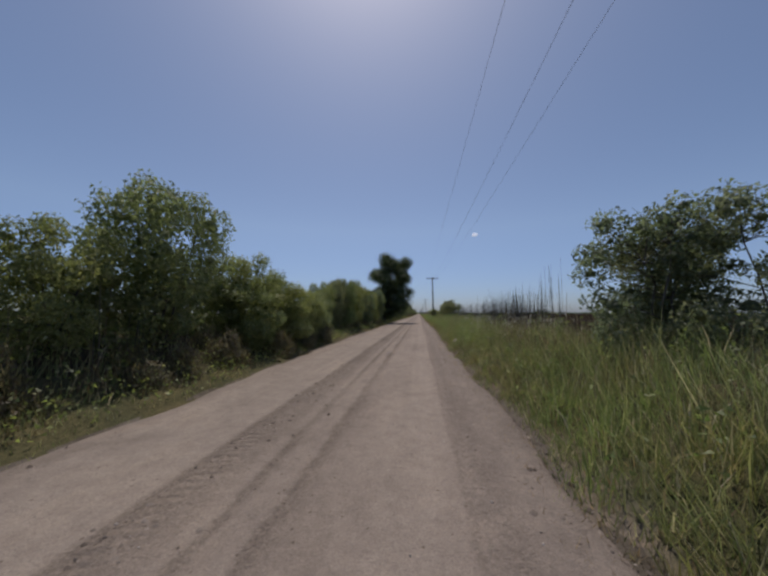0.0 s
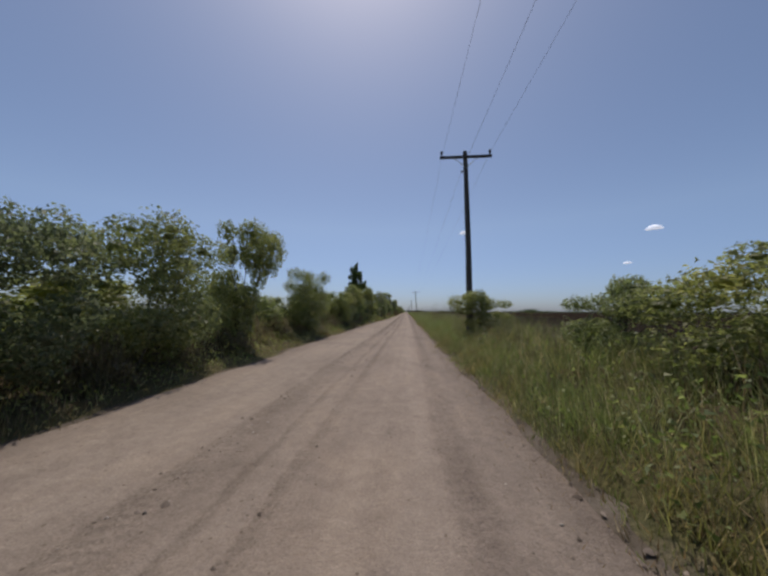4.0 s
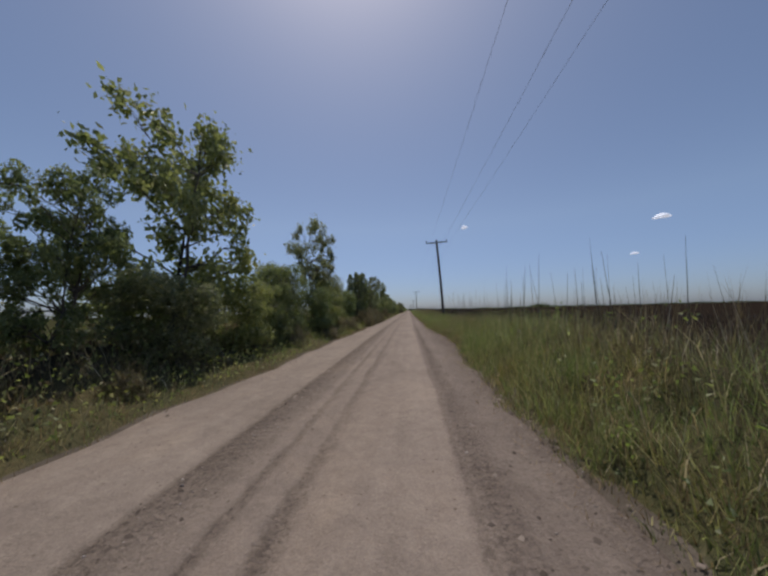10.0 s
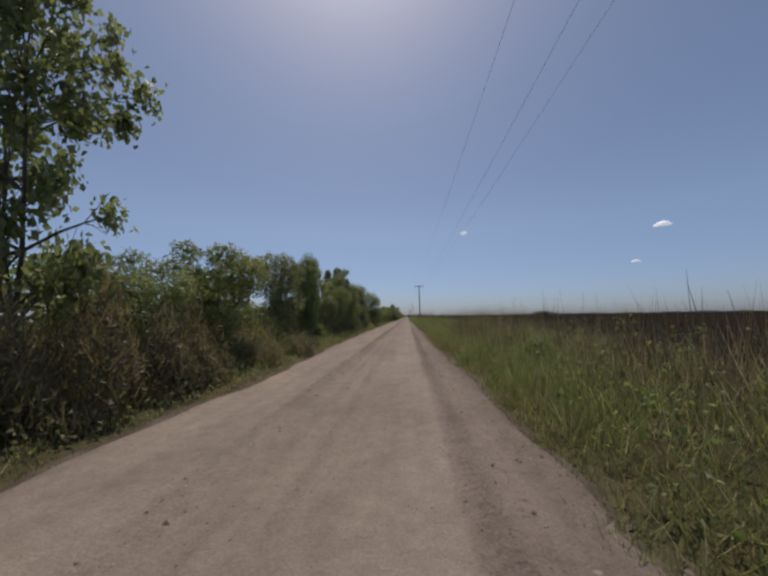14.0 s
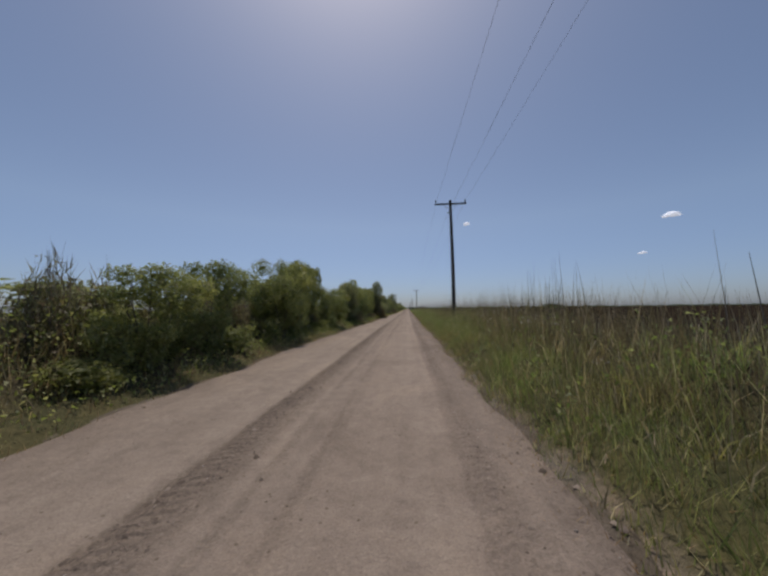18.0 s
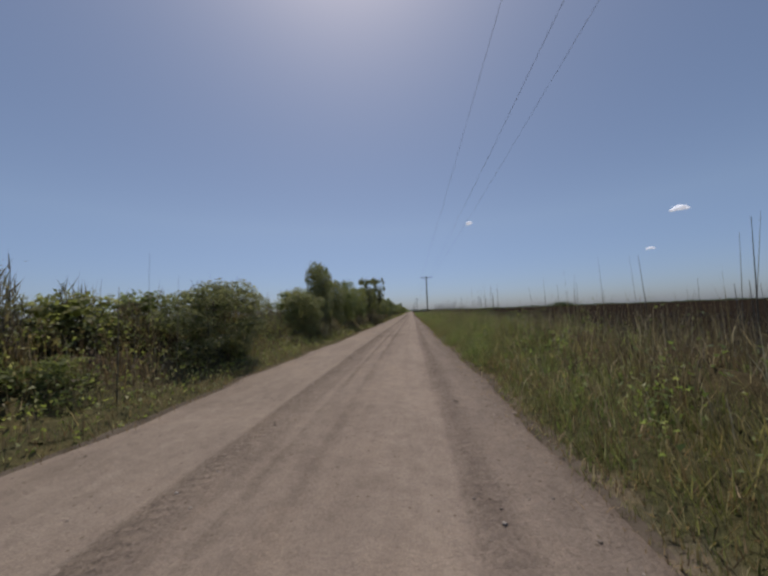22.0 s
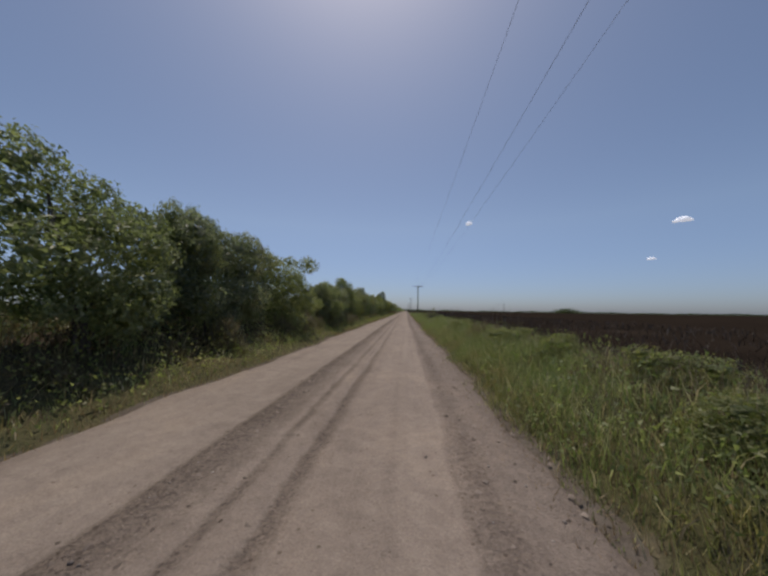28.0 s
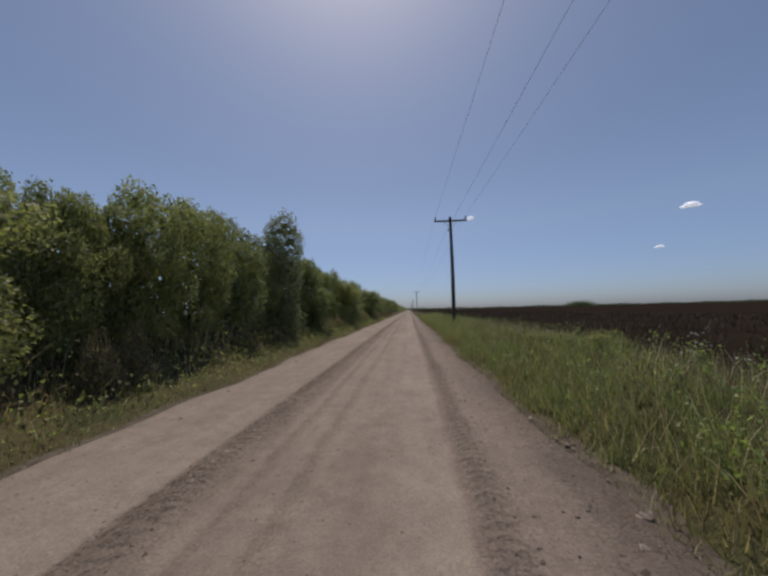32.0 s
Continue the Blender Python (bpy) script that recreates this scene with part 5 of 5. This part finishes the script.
s = 0.008 + 0.03 * rng.uniform(0, 1, (len(p), 1, 1)) ** 3
peak = np.array([[1, 0, 0], [0, 1, 0], [-1, 0, 0], [0, -1, 0], [0, 0, 0.8]])
v = p[:, None] + peak[None] * s * rng.uniform(0.5, 1.5, (len(p), 5, 1))
tri = np.array([[0, 1, 4], [1, 2, 4], [2, 3, 4], [3, 0, 4]])
stuff("dirt_clods", (v.reshape(-1, 3), (np.arange(len(p))[:, None, None] * 5 + tri[None]).reshape(-1, 3)), CLOD, "crumbled dirt clods along the ruts and the shoulder", "dirt")

# loose stones on the road
p = strip(rng, 8000, 1, 520, -1.0, 0.15, right_edge, 0.7)
q = strip(rng, 5000, 1, 520, -0.2, 0.2, lambda y: -2.0 + rut(y))
w = strip(rng, 900, 1, 520, 0.2, 5.4, left_edge)
p = np.concatenate([p, q, w])
p[:, 2] = road_height(p[:, 0], p[:, 1])
s = 0.006 + 0.016 * rng.uniform(0, 1, (len(p), 1, 1)) ** 4
octa = np.array([[1, 0, 0], [0, 1, 0], [-1, 0, 0], [0, -1, 0], [0, 0, 0.7], [0, 0, -0.7]])
tri = np.array([[0, 1, 4], [1, 2, 4], [2, 3, 4], [3, 0, 4], [1, 0, 5], [2, 1, 5], [3, 2, 5], [0, 3, 5]])
v = p[:, None] + octa[None] * s * rng.uniform(0.6, 1.4, (len(p), 6, 1))
stuff("loose_stones", (v.reshape(-1, 3), (np.arange(len(p))[:, None, None] * 6 + tri[None]).reshape(-1, 3)), PEBBLE, "small loose stones and grit lying on the dirt road", "stones")

# ---- single things on and beside the road ----


def rock(name, label, x, y, z, size, seed, material):
    rng = np.random.default_rng(seed)
    bm = bmesh.new()
    bmesh.ops.create_icosphere(bm, subdivisions=3, radius=1.0)
    for v in bm.verts:
        v.co *= 1 + 0.3 * noise.noise(v.co * 1.3 + Vector((seed, 0, 0))) + 0.08 * noise.noise(v.co * 4)
    me = bpy.data.meshes.new(name)
    bm.to_mesh(me)
    bm.free()
    me.polygons.foreach_set("use_smooth", np.ones(len(me.polygons), bool))
    me.materials.append(material)
    ob = tagged(new(name, me), label, "stone")
    ob.matrix_basis = pose(x, y, z, 0, 0, rng.uniform(0, 360)) @ Matrix.Diagonal((*size, 1))
    return ob


k = Mat("pale_stone", 0.9, 0.2)
k.colour(k.ramp(k.noise(5, 5), (0.3, (0.24, 0.2, 0.16)), (0.7, (0.46, 0.4, 0.33))))
k.bump(k.noise(9, 5), 0.6, 0.03)
PALE_STONE = k.m
k = Mat("dark_stone", 0.9, 0.2)
k.colour(k.ramp(k.noise(12, 4), (0.3, (0.03, 0.026, 0.024)), (0.7, (0.06, 0.052, 0.048))))
DARK_STONE = k.m
rock("boulder", "pale weathered boulder half hidden in the verge grass", 1.74, 15.4, 0.13, (0.12, 0.14, 0.23), 3, PALE_STONE)
rock("stone", "dark clod lying on the pale dirt road", 0.03, 125.8, 0.055, (0.03, 0.025, 0.02), 5, DARK_STONE)
rock("stone", "small dark clod lying on the pale dirt road", -0.13, 125.95, 0.053, (0.017, 0.02, 0.014), 6, DARK_STONE)
rock("stone", "pale flat stone lying on the road shoulder", 0.68, 182.9, 0.06, (0.065, 0.035, 0.014), 7, PALE_STONE)

# ---- distance ----
rng = np.random.default_rng(44)
y = 600 + 1300 * rng.uniform(0, 1, 36000) ** 1.6
top = 4.4 + wave(y, (0.7, 6.0, 0.2), (0.5, 2.1, 1.0), (0.6, 31.0, 0.5))
p = np.stack([-6.2 - 3.6 * rng.uniform(0, 1, len(y)), y, top * rng.uniform(0.02, 1, len(y)) ** 0.8], 1)
stuff("far_hedge", leaves(rng, p, 0.5, 0.4, 0.6), LEAF, "hedge of green trees running on into the distance", "hedge")
x = rng.uniform(-1500, 2600, 24000)
top = 7 + wave(x, (2.5, 40.0, 0.1), (1.8, 13.0, 0.6), (2.0, 160.0, 1.2))
p = np.stack([x, 2450 + 60 * rng.uniform(0, 1, len(x)), top * rng.uniform(0, 1, len(x))], 1)
stuff("far_wood", leaves(rng, p, 4.0, 0.4, 0.8), LEAF_OAK, "low dark wood along the far horizon", "wood")
p = rng.normal(size=(2600, 3)) * [22, 12, 4.5] + [606, 1609, 6]
p[:, 2] = np.abs(p[:, 2]) * (1.25 - 0.5 * np.abs(p[:, 0] - 606) / 60)
stuff("far_copse", leaves(rng, p, 2.6, 0.4, 0.8), LEAF_OAK, "small dark copse far out on the marsh", "wood")


def cloud(x, y, z, wide, high, seed):
    rng = np.random.default_rng(seed)
    bm = bmesh.new()
    for _ in range(22):
        a = rng.uniform(-1, 1)
        r = high * rng.uniform(0.25, 0.6) * (1.1 - 0.7 * abs(a))
        m = Matrix.Translation((a * wide * 0.42, rng.normal() * wide * 0.1, r * 0.4 + high * 0.3 * rng.uniform(0, 1) * (1 - abs(a)))) @ Matrix.Diagonal((1.7, 1.3, 0.8, 1))
        bmesh.ops.create_icosphere(bm, subdivisions=2, radius=r, matrix=m)
    me = bpy.data.meshes.new("cloud")
    bm.to_mesh(me)
    bm.free()
    me.polygons.foreach_set("use_smooth", np.ones(len(me.polygons), bool))
    me.materials.append(CLOUD)
    ob = tagged(new("cloud", me), "small white fair-weather cloud in the blue sky", "cloud", kind="structure")
    ob.matrix_basis = pose(x, y, z, 0, 0, -35)


cloud(2720, 3570, 921, 165, 48, 1)
cloud(646, 3570, 900, 55, 36, 2)
cloud(2500, 3680, 560, 85, 25, 3)
